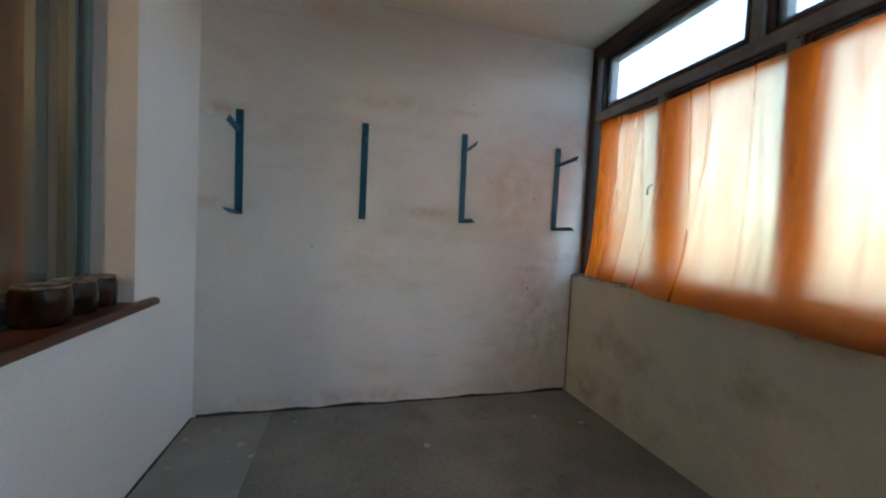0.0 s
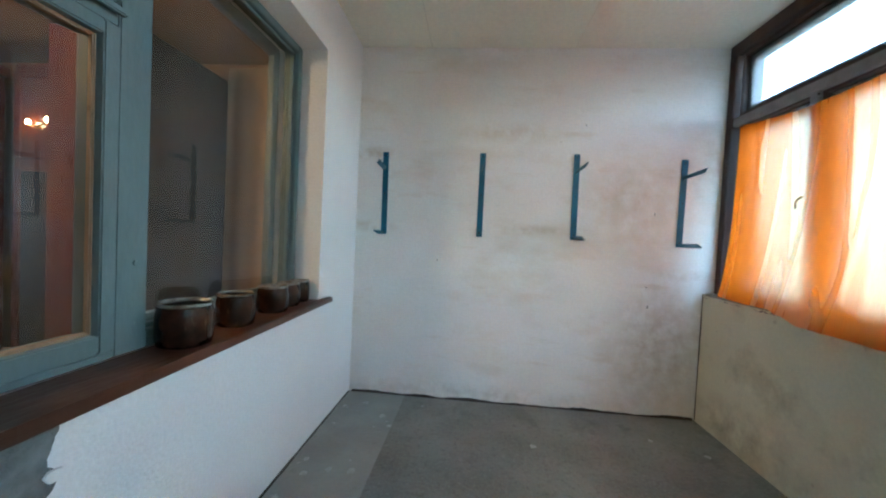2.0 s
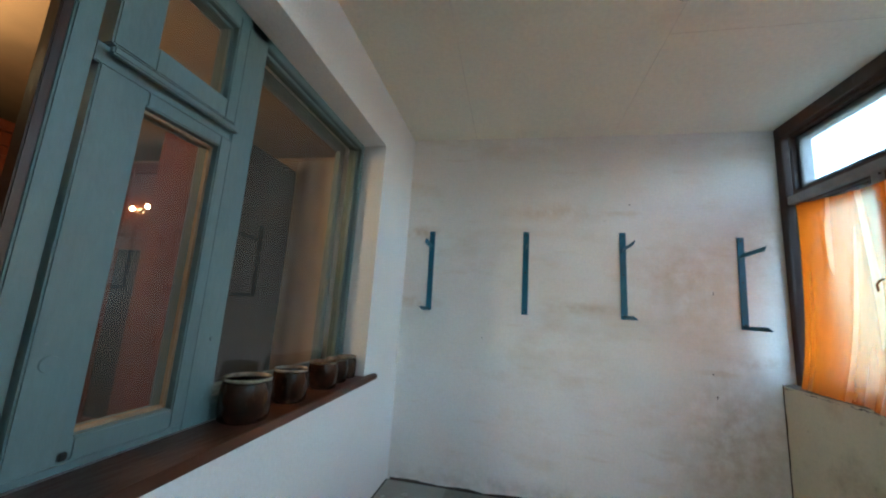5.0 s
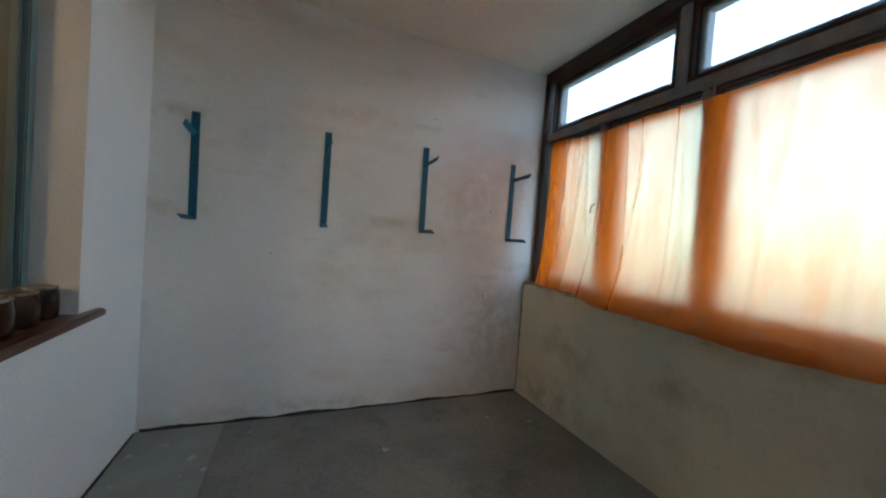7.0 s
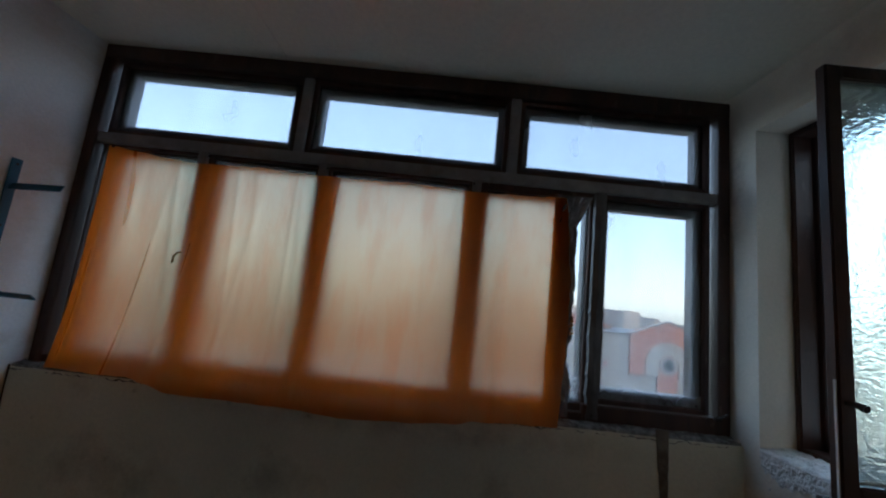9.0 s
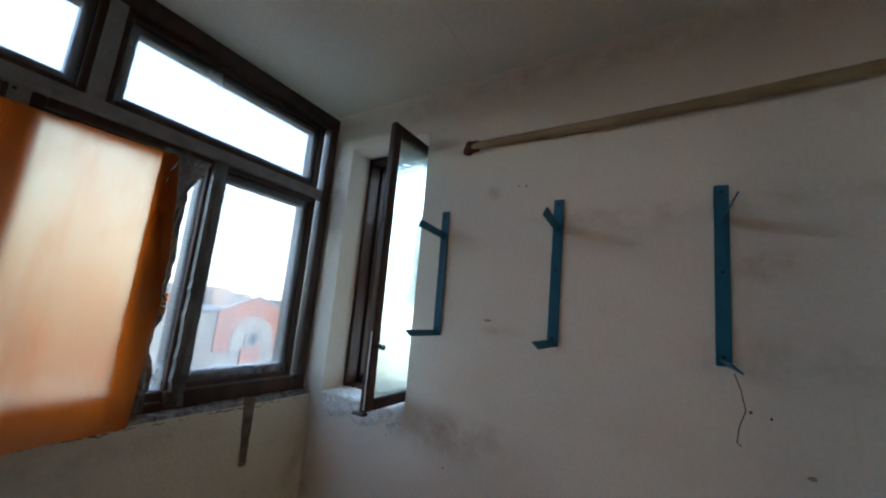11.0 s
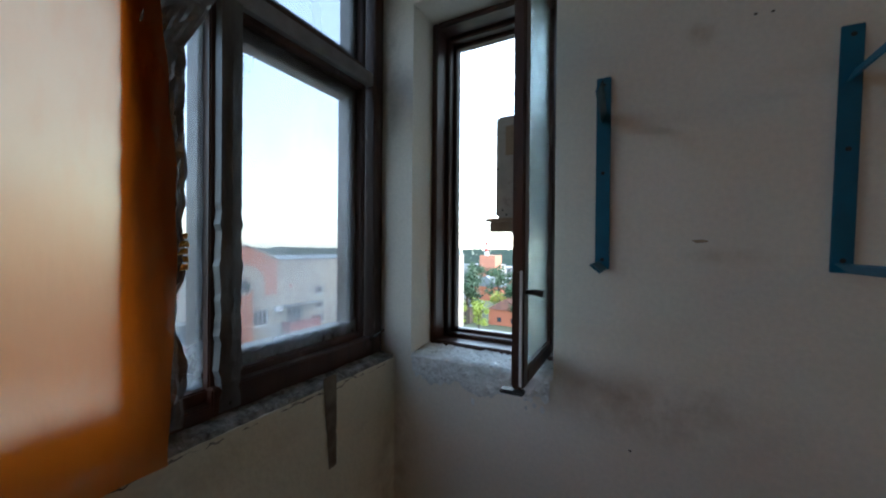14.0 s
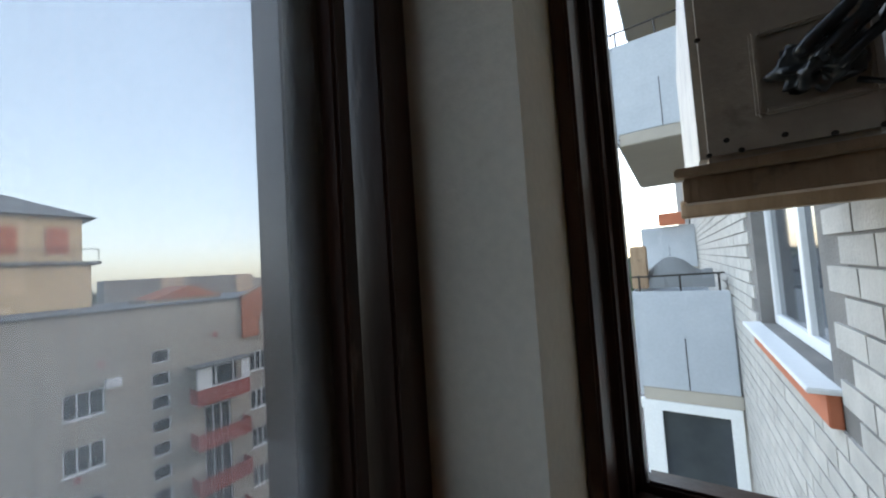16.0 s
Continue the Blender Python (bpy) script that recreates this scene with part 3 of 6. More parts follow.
for i in range(61):
    z = 0.004 + 0.88 * i / 60
    w = 0.011 + 0.006 * noise.noise((z * 7, 3.1, 0))
    rows.append([bm.verts.new((WIDE - 0.003, LONG - w, z)), bm.verts.new((WIDE - 0.003, LONG - 0.001, z))])
for a, b in zip(rows, rows[1:]):
    bm.faces.new((a[0], b[0], b[1], a[1]))
solid("parapet_joint", bm, M_CRACK, "dark crack between parapet and end wall", "joint", kind="structure")
bm = bmesh.new()
rows = []
for i in range(91):
    y = 0.02 + 3.3 * i / 90
    w = 0.007 + 0.006 * noise.noise((y * 6, 9.1, 0))
    rows.append([bm.verts.new((0.0005, y, 0.012 + w * 0.4)), bm.verts.new((max(0.004, w), y, 0.0055))])
for a, b in zip(rows, rows[1:]):
    bm.faces.new((a[0], b[0], b[1], a[1]))
solid("floor_joint", bm, M_CRACK, "dark dirty joint along the house wall", "joint", kind="structure")

# bare cement on the door side of the wall under the window, white plaster broken away along the corner
bm = bmesh.new()
rows = []
for i in range(91):
    z = 0.006 + 0.76 * i / 90
    w = 0.125 + 0.05 * noise.noise((z * 5, 0.4, 2)) + 0.035 * noise.noise((z * 17, 5.4, 2)) + 0.015 * noise.noise((z * 55, 5.4, 2))
    rows.append([bm.verts.new((-0.145 + 0.02 * noise.noise((z * 6, 8, 8)), 1.2925, z)), bm.verts.new((-0.07, 1.291 - 0.008 * noise.noise((z * 11, 3, 8)), z)), bm.verts.new((-0.004, 1.290, z)), bm.verts.new((0.0035, 1.297, z)), bm.verts.new((0.0035 + 0.003 * noise.noise((z * 15, 1, 8)) ** 2, 1.295 + w * 0.6, z)), bm.verts.new((0.0032, 1.295 + w, z))])
for a, b_ in zip(rows, rows[1:]):
    for k in range(5):
        bm.faces.new((a[k], a[k + 1], b_[k + 1], b_[k]))
solid("broken_plaster", bm, M_CEMENT, "bare dark cement where the plaster has broken away", "cement", kind="structure")
rngp = random.Random(5)
for k, (y, z, s_) in enumerate(((1.375, 0.55, 0.035), (1.395, 0.36, 0.05), (1.35, 0.25, 0.04), (1.40, 0.16, 0.05), (1.43, 0.63, 0.02))):
    bm = bmesh.new()
    ring = []
    for a in range(9):
        q = 2 * math.pi * a / 9
        r = s_ * rngp.uniform(0.55, 1.1)
        ring.append((y + r * math.cos(q), z + r * 0.9 * math.sin(q)))
    lo = [bm.verts.new((0.0045, p, q)) for p, q in ring]
    hi = [bm.verts.new((0.010, y + (p - y) * 0.94, z + (q - z) * 0.94)) for p, q in ring]
    bm.faces.new(hi)
    for i in range(9):
        bm.faces.new((lo[i], lo[(i + 1) % 9], hi[(i + 1) % 9], hi[i]))
    solid("plaster_flake", bm, M_WEST, "flake of white plaster left on the cement", "plaster flake", kind="structure")

# ---- window and balcony door of the flat, in one grey-blue frame ----
win = thing("window_1", (-0.18, 1.95, 0.79), "grey-blue painted wooden window of the flat", "window", kind="structure")
FX0, FX1 = -0.23, -0.145
for n_, u0, u1, z0, z1 in (("jamb", 1.222, 1.274, 0.0, 2.205), ("jamb", 2.695, 2.737, 0.79, 2.214), ("mullion", 1.692, 1.795, 0.789, 2.214), ("head", 1.274, 2.695, 2.172, 2.214), ("bottom_rail", 1.795, 2.695, 0.789, 0.845), ("bottom_rail", 1.274, 1.692, 0.789, 0.812)):
    part(n_, bar("x", FX0, FX1, u0, u1, z0, z1, 0.004), M_BLUEGREY, win)
# opening casement and vent light: stiles, rails, bead and pane
for n_, u0, u1, z0, z1, wl, wr, wb, wt in (("casement", 1.281, 1.686, 0.816, 1.722, 0.118, 0.046, 0.052, 0.040), ("vent_light", 1.295, 1.686, 1.785, 2.170, 0.105, 0.046, 0.070, 0.045)):
    bm = bmesh.new()
    x0_, x1_ = FX0 + 0.01, FX1 + 0.012
    for a, b_, c, d in ((u0, u0 + wl, z0, z1), (u1 - wr, u1, z0, z1), (u0 + wl, u1 - wr, z0, z0 + wb), (u0 + wl, u1 - wr, z1 - wt, z1)):
        box(bm, x0_, x1_, a, b_, c, d, 0.004)
    s_ = part(n_, bm, M_BLUEGREY, win)
    bm = bmesh.new()
    rectangle(bm, "x", FX1 - 0.028, FX1 - 0.010, u0 + wl, u1 - wr, z0 + wb, z1 - wt, 0.010, 0.003)
    part("glazing_bead", bm, M_BARE if n_ == "casement" else M_BLUEGREY, s_)
    bm = bmesh.new()
    box(bm, FX1 - 0.032, FX1 - 0.028, u0 + wl - 0.004, u1 - wr + 0.004, z0 + wb - 0.004, z1 - wt + 0.004)
    pane_of("pane", bm, M_ROOMGLASS, s_)
part("transom", bar("x", FX0, FX1 - 0.005, 1.274, 1.692, 1.728, 1.780, 0.003), M_BLUEGREY, win)
part("drip_bar", bar("x", FX1 + 0.012, FX1 + 0.03, 1.29, 1.69, 1.752, 1.772, 0.004), M_BLUEGREY, win)
bm = bmesh.new()
rectangle(bm, "x", FX1 - 0.045, FX1 - 0.02, 1.795, 2.695, 0.845, 2.172, 0.016, 0.003)
part("glazing_bead", bm, M_BLUEGREY, win)
bm = bmesh.new()
box(bm, FX1 - 0.05, FX1 - 0.046, 1.795, 2.695, 0.845, 2.172)
pane_of("pane", bm, M_ROOMGLASS, win)
bm = bmesh.new()
rectangle(bm, "x", -0.315, -0.28, 1.75, 2.737, 0.80, 2.21, 0.06, 0.003)
part("inner_frame", bm, M_BLUEGREY, win)
bm = bmesh.new()
for y, z in ((1.320, 1.035), (1.752, 1.06)):
    bmesh.ops.create_cone(bm, segments=20, cap_ends=True, radius1=0.019 if y < 1.5 else 0.009, radius2=0.017 if y < 1.5 else 0.006, depth=0.004, matrix=pose(FX1 + (0.013 if y < 1.5 else 0.001), y, z, 0, 90, 0))
part("plug", bm, M_BLUEGREY, win, "round painted-over plugs")
bm = bmesh.new()
box(bm, FX1 + 0.012, FX1 + 0.020, 1.372, 1.390, 0.822, 0.840, 0.003)
part("latch", bm, M_IRON, win, "small black latch")
bm = bmesh.new()
tube(bm, [(FX1 + 0.018, 1.322, 2.17), (FX1 + 0.02, 1.325, 2.10), (FX1 + 0.028, 1.33, 2.02)], [0.010, 0.014, 0.018])
part("wooden_peg", bm, M_BARE, win, "hanging brown wooden peg", True)

door = thing("door_1", (-0.18, 0.8, 0), "open balcony doorway with grey-blue painted frame", "doorway", kind="structure")
for n_, u0, u1, z0, z1 in (("jamb", 0.362, 0.43, 0.0, 2.198), ("head", 0.43, 1.185, 2.13, 2.198), ("threshold", 0.43, 1.185, 0.004, 0.07)):
    part(n_, bar("x", FX0, FX1, u0, u1, z0, z1, 0.004), M_BLUEGREY, door)
part("rebate", bar("x", -0.185, FX1 - 0.004, 1.200, 1.2215, 0.0, 2.198, 0.003), M_BROWN, door, "dark brown rebate of the jamb")

# window board with rounded front corner, varnished
bm = bmesh.new()
outline = [(-0.144, 1.228), (-0.10, 1.222)]
for k in range(10):
    a = -math.pi / 2 + math.pi / 2 * k / 9
    outline.append((-0.05 + 0.088 * math.cos(a), 1.345 + 0.125 * math.sin(a)))
outline += [(0.036, 2.86), (0.002, 2.865), (0.002, 2.736), (-0.144, 2.736)]
lo = [bm.verts.new((x, y, 0.752 + 0.012 * (y - 1.2) / 1.6)) for x, y in outline]
hi = [bm.verts.new((x, y, 0.788 + 0.004 * (y - 1.2) / 1.6)) for x, y in outline]
bm.faces.new(hi)
bm.faces.new(lo[::-1])
for i in range(len(lo)):
    j = (i + 1) % len(lo)
    bm.faces.new((lo[i], lo[j], hi[j], hi[i]))
top = [e for e in bm.edges if e.verts[0] in hi and e.verts[1] in hi]
bmesh.ops.bevel(bm, geom=top, offset=0.006, segments=2, affect="EDGES")
solid("window_board", bm, M_SILL, "red-brown varnished wooden window board with a rounded corner", "window sill", kind="structure")


# ---- pots on the window board ----
def pot(name, loc, r, h):
    root = thing(name, (0, 0, 0), "dark brown glazed clay pot with pale rim on the window board", "pot", "pots on the window board")
    bm = bmesh.new()
    lathe(bm, [(0.80 * r, 0), (0.93 * r, 0.04 * h), (0.99 * r, 0.2 * h), (1.0 * r, 0.5 * h), (0.98 * r, 0.75 * h), (0.93 * r, 0.87 * h), (0.91 * r, 0.92 * h), (0.86 * r, 0.92 * h), (0.88 * r, 0.80 * h), (0.90 * r, 0.5 * h), (0.75 * r, 0.12 * h)], (0, 0, 0))
    part("body", bm, M_POT, root, smooth=True)
    bm = bmesh.new()
    lathe(bm, [(0.91 * r, 0.915 * h), (0.945 * r, 0.945 * h), (0.93 * r, 0.99 * h), (0.90 * r, 1.0 * h), (0.87 * r, 0.985 * h), (0.86 * r, 0.915 * h)], (0, 0, 0))
    part("rim", bm, M_POTRIM, root, "pale chipped rim", True)
    bm = bmesh.new()
    bmesh.ops.create_cone(bm, segments=24, cap_ends=True, radius1=0.84 * r, radius2=0.84 * r, depth=0.01, matrix=Matrix.Translation((0, 0, 0.86 * h)))
    part("filling", bm, M_POT, root)
    root.location = loc
    return root


for x, y, r, h in ((-0.060, 1.850, 0.083, 0.142), (-0.070, 2.115, 0.072, 0.132), (-0.070, 2.385, 0.071, 0.126), (-0.080, 2.540, 0.062, 0.122), (-0.085, 2.670, 0.056, 0.120)):
    pot("clay_pot", (x, y, 0.7905), r, h)


# ---- glazing over the parapet ----
gl = thing("window_2", (2.58, 1.67, 0.89), "dark brown balcony glazing with grey glazing bars", "window", kind="structure")
GX0, GX1 = 2.535, 2.64
UP, LOW = (2.235, 1.12), (2.72, 2.088, 1.29, 0.655)
for n_, u0, u1, z0, z1 in (("head", 0.0, LONG, 2.475, 2.56), ("bottom_rail", 0.06, 0.70, 0.89, 0.965), ("bottom_rail", 0.70, 3.285, 0.89, 0.925), ("jamb", 3.285, LONG, 0.88, 2.475), ("jamb", 0.002, 0.06, 0.88, 2.475)):
    part(n_, bar("x", GX0, GX1, u0, u1, z0, z1, 0.004), M_BROWN, gl)
part("transom", bar("x", GX0 + 0.005, GX1 - 0.03, 0.06, 3.285, 2.005, 2.06, 0.004), M_GREYBAR, gl, "flaking grey painted transom")
for y in UP:
    part("mullion", bar("x", GX0 + 0.008, GX1 - 0.03, y - 0.026, y + 0.026, 2.06, 2.475, 0.003), M_GREYBAR, gl)
for y in LOW:
    part("mullion", bar("x", GX0 + 0.008, GX1 - 0.03, y - 0.024, y + 0.024, 0.965 if y < 0.7 else 0.925, 2.005, 0.003), M_GREYBAR, gl)


def sash(u0, u1, z0, z1, w, ring, material, name="sash", thin=0.0):
    """A glazed sash whose outer ring shows through the edges of the pane; thin: by how much its stile at u1 is narrower than the rest."""
    bm = bmesh.new()
    for a, b, c, d in ((u0, u0 + w, z0, z1), (u1 - w + thin * 0.5, u1, z0, z1), (u0 + w, u1 - w + thin * 0.5, z0, z0 + w), (u0 + w, u1 - w + thin * 0.5, z1 - w, z1)):
        box(bm, 2.56, 2.625, a, b, c, d, 0.004)
    s = part(name, bm, M_BROWN, gl)
    y0, y1, c, d = u0 + w, u1 - w + thin * 0.5, z0 + w, z1 - w
    bm = bmesh.new()
    for p, q, e, f in ((y0, y0 + ring, c, d), (y1 - ring + thin * 0.5, y1, c, d), (y0 + ring, y1 - ring + thin * 0.5, c, c + ring), (y0 + ring, y1 - ring + thin * 0.5, d - ring, d)):
        box(bm, 2.592, 2.65, p, q, e, f, 0.003)
    part("outer_ring", bm, M_BROWN, s)
    bm = bmesh.new()
    box(bm, 2.584, 2.588, y0 - 0.004, y1 + 0.004, c - 0.004, d + 0.004)
    pane_of("pane", bm, material, s)
    return s


edges = [0.06, UP[1], UP[0], 3.285]
for a, b in zip(edges, edges[1:]):
    sash(a + 0.026, b - 0.026, 2.062, 2.473, 0.024, 0.036, M_HAZE)
edges = [0.06, 0.655, 1.29, 2.088, 2.72, 3.285]
for k, (a, b) in enumerate(zip(edges, edges[1:])):
    sash(a + (0.006 if k == 1 else 0.024), b - 0.024, 0.967 if k == 0 else 0.927, 2.003, (0.024, 0.036, 0.014)[min(k, 2)], (0.044, 0.012, 0.020)[min(k, 2)], M_DUSTY if k == 0 else M_GLASS, "casement", 0.028 if k == 0 else 0.0)

# sealing tape wrapped round the bar beside the curtain
bm = bmesh.new()
rows = []
for i in range(61):
    z = 0.90 + 1.10 * i / 60
    loose = max(0.12, min(1.0, (1.47 - z) / 0.06))
    w = 0.028 + loose * (0.010 * noise.noise((z * 9, 11, 0)) + 0.006 * noise.noise((z * 34, 12, 0)))
    d = 0.006 + loose * 0.012 * abs(noise.noise((z * 19, 21, 0)))
    rows.append([bm.verts.new((GX0 + 0.02, 0.655 - w - 0.004, z)), bm.verts.new((GX0 - d * 0.6, 0.655 - w, z)), bm.verts.new((GX0 - d, 0.655 + loose * 0.012 * noise.noise((z * 24, 3, 9)), z)), bm.verts.new((GX0 - d * 0.5, 0.655 + w, z)), bm.verts.new((GX0 + 0.02, 0.655 + w + 0.003, z))])
for a, b in zip(rows, rows[1:]):
    for k in range(4):
        bm.faces.new((a[k], a[k + 1], b[k + 1], b[k]))
part("sealing_tape", bm, M_TAPE, gl, "crumpled silver tape over the bar")
bm = bmesh.new()
box(bm, GX0 - 0.012, GX0, 0.05, 0.085, 0.955, 0.975, 0.003)
tube(bm, [(GX0 - 0.008, 0.07, 0.965), (GX0 - 0.04, 0.065, 0.985), (GX0 - 0.055, 0.06, 1.0)], 0.005)
part("latch", bm, M_IRON, gl, "small bent metal latch")

# ---- orange curtain pinned over the glazing ----
def crease(u, w):
    """Depth of the folds at u along and w up the cloth: broad waves and narrow hanging creases."""
    d = 0.010 * noise.noise((u * 8, w * 1.3, 7)) * (1.25 - w)
    for k in range(26):
        c = (k + 0.5) / 26 + 0.016 * math.sin(k * 2.7)
        lean = 0.05 * math.sin(k * 1.9) * (1 - w)
        s = 0.0055 + 0.004 * abs(math.sin(k * 4.1))
        top = 0.35 + 0.65 * abs(math.sin(k * 3.3))
        fade = max(0.0, min(1.0, 1.3 - abs(w - (0.98 if k % 3 else 0.25)) / top))
        d += 0.0042 * math.exp(-((u - c - lean) / s) ** 2) * fade
    return d


HANG = ((0.0, 0.893), (0.16, 0.885), (0.20, 0.872), (0.25, 0.842), (0.41, 0.836), (0.60, 0.818), (0.70, 0.826), (0.80, 0.845), (0.84, 0.862), (0.93, 0.874), (1.0, 0.876))


def bottom(u):
    """Height of the lower edge, sagging in the middle."""
    for (a, p), (b, q) in zip(HANG, HANG[1:]):
        if u <= b:
            t = (u - a) / (b - a)
            return p + (q - p) * t * t * (3 - 2 * t) + 0.007 * noise.noise((u * 9, 2, 0)) + 0.006 * noise.noise((u * 27, 3, 0))
    return HANG[-1][1]


def across(u, w):
    return 3.175 - 2.335 * u + 0.02 * (1 - w) * noise.noise((u * 3, 0.2, 5)) + 0.035 * (1 - u) ** 8 * (w - 0.5) - 0.045 * (u > 0.9) * (u - 0.9) * 10 * math.sin(math.pi * min(1, w * 0.95)) + 0.012 * (u > 0.97) * noise.noise((w * 9, 2, 2))


bm = bmesh.new()
NU, NV = 420, 56
grid = []
for i in range(NU + 1):
    u = i / NU
    col = []
    for j in range(NV + 1):
        w = j / NV
        y = across(u, w)
        low = bottom(u)
        high = 1.985 - 0.040 * min(1.0, u * 6) - 0.010 * abs(math.sin(u * 9.5)) + 0.006 * max(0, u - 0.8) * 5 + 0.004 * noise.noise((u * 30, 9, 9))
        z = low + (high - low) * w
        x = 2.524 - 0.006 * math.sin(math.pi * min(1, w * 1.1)) - 0.086 * (1 - w) ** 3.2 - crease(u, w) - 0.006 * math.exp(-((w - 0.03) / 0.05) ** 2) * noise.noise((u * 15, 1, 1))
        col.append(bm.verts.new((x, y, z)))
    grid.append(col)
for p, q in zip(grid, grid[1:]):
    for j in range(NV):
        bm.faces.new((p[j + 1], q[j + 1], q[j], p[j]))
cur = thing("curtain", (2.52, 2.0, 0.85), "thin orange cotton curtain pinned over the balcony glazing", "curtain")
part("cloth", bm, M_CURTAIN, cur, smooth=True)
for u, w in ((0.012, 0.99), (0.22, 0.99), (0.48, 0.99), (0.80, 0.99), (0.985, 0.985)):
    bm = bmesh.new()
    bmesh.ops.create_cone(bm, segments=10, cap_ends=True, radius1=0.006, radius2=0.004, depth=0.006, matrix=pose(2.517, across(u, 1), 1.975, 0, 90, 0))
    part("drawing_pin", bm, M_IRON, cur)
bm = bmesh.new()
tube(bm, [(2.508, 2.735, 1.42), (2.498, 2.728, 1.45), (2.502, 2.715, 1.47), (2.508, 2.70, 1.475)], 0.005, 6)
part("tuck", bm, M_TUCK, cur, "small dark tuck in the cloth", True)

# strip of foil hanging behind the curtain's edge
foil = thing("foil_strip", (2.53, 0.8, 0.9), "crumpled dark foil strip hanging beside the curtain", "foil")
bm = bmesh.new()
grid = []
for i in range(17):
    col = []
    for j in range(61):
        w = j / 60
        z = 0.90 + 1.07 * w
        edge = 0.772 + 0.022 * noise.noise((w * 6, 3, 3)) + 0.008 * noise.noise((w * 25, 3, 3)) - 0.075 * max(0, (w - 0.86) / 0.14) ** 0.7
        y = 0.890 - (0.890 - edge) * i / 16
        x = 2.533 - 0.016 * abs(noise.noise((i * 0.35, w * 9, 2))) - 0.005 * noise.noise((i * 1.1, w * 26, 5))
        col.append(bm.verts.new((x, y, z)))
    grid.append(col)
for p, q in zip(grid, grid[1:]):
    for j in range(60):
        bm.faces.new((p[j], q[j], q[j + 1], p[j + 1]))
part("sheet", bm, M_FILM, foil)
bm = bmesh.new()
for k in range(5):
    z = 1.28 + 0.018 * k
    q = [bm.verts.new((2.508, 0.790 - 0.01 * math.sin(k * 2), z)), bm.verts.new((2.507, 0.772 - 0.006 * math.sin(k * 3), z + 0.002)), bm.verts.new((2.505, 0.774, z + 0.016)), bm.verts.new((2.509, 0.786, z + 0.014))]
    bm.faces.new(q)
part("gold_scrap", bm, M_GOLD, foil, "torn scrap of gold foil")

# ---- small window in the end wall ----
wn = thing("window_3", (2.1, -0.27, 0.9), "narrow dark brown window standing open in its niche", "window", kind="structure")
for at0, at1, w in ((-0.24, -0.15, 0.028), (-0.285, -0.24, 0.045), (-0.33, -0.285, 0.06)):
    bm = bmesh.new()
    rectangle(bm, "y", at0, at1, 1.817, 2.383, 0.902, 2.333, w - 0.006 + 0.004, 0.005)
    part("frame", bm, M_BROWN, wn)
bm = bmesh.new()
rows = []
for i in range(91):
    x = 1.817 + 0.566 * i / 90
    row = []
    for k in range(25):
        y = 0.006 - 0.155 * k / 24
        rough_ = 0.005 * noise.noise((x * 16, y * 16, 1)) + 0.008 * noise.noise((x * 75, y * 75, 4))
        row.append(bm.verts.new((x, y, 0.906 + 0.008 * k / 24 + max(-0.008, rough_) - (0.014 if k == 0 else 0.004 if k == 1 else 0))))
    rows.append(row)
for p, q in zip(rows, rows[1:]):
    for k in range(24):
        bm.faces.new((p[k], q[k], q[k + 1], p[k + 1]))
solid("niche_sill", bm, M_FLAKY, "rough flaking white plaster sill of the niche", "sill", kind="structure", smooth=True)

# roughcast showing under the sill where the plaster stops short
bm = bmesh.new()
NX, NZ = 110, 34
sheet = {}
for i in range(NX + 1):
    x = 1.825 + 0.55 * i / NX
    ragged = 0.085 + 0.075 * noise.noise((x * 6, 3, 0)) + 0.03 * noise.noise((x * 26, 7, 0))
    for k in range(NZ + 1):
        z = 0.897 - 0.17 * k / NZ
        if 0.897 - z <= ragged:
            lump = 0.5 * noise.noise((x * 60, z * 38, 2)) + 0.5 * noise.noise((x * 130, z * 90, 5))
            edge = min(1.0, (ragged - (0.897 - z)) / 0.02)
            sheet[i, k] = bm.verts.new((x, 0.002 + edge * (0.005 + 0.007 * max(-0.6, lump)), z))
for i in range(NX):
    for k in range(NZ):
        four = [(i, k), (i + 1, k), (i + 1, k + 1), (i, k + 1)]
        if all(q in sheet for q in four):
            bm.faces.new([sheet[q] for q in four])
solid("roughcast_patch", bm, M_FLAKY, "rough whitewashed roughcast below the niche sill", "plaster patch", kind="structure")

rngf = random.Random(21)
bm = bmesh.new()
for k in range(70):
    x = rngf.uniform(1.83, 2.37)
    z = 0.893 - abs(rngf.gauss(0, 0.05))
    s_ = rngf.uniform(0.004, 0.016)
    ring = [bm.verts.new((x + s_ * rngf.uniform(0.4, 1.1) * math.cos(q), 0.003 + 0.002 * rngf.random(), z + 1.5 * s_ * rngf.uniform(0.4, 1.1) * math.sin(q))) for q in (0, 1.05, 2.1, 3.14, 4.2, 5.2)]
    bm.faces.new(ring)
tagged(solid("plaster_flakes", bm, M_FLAKY, "loose flakes of whitewash below the niche", "flakes"), kind="stuff")

SX0, SX1, SY0, SY1, SZ0, SZ1 = 1.852, 1.888, -0.20, 0.235, 0.935, 2.286
bm = bmesh.new()
rectangle(bm, "x", SX0, SX1, SY0, SY1, SZ0, SZ1, 0.052, 0.005)
ss = part("open_sash", bm, M_BROWN, wn)
bm = bmesh.new()
rectangle(bm, "x", SX1 - 0.010, SX1 + 0.003, SY0 + 0.045, SY1 - 0.045, SZ0 + 0.045, SZ1 - 0.045, 0.014, 0.003)
part("glazing_bead", bm, M_BARE, ss, "bare wooden glazing beads")
bm = bmesh.new()
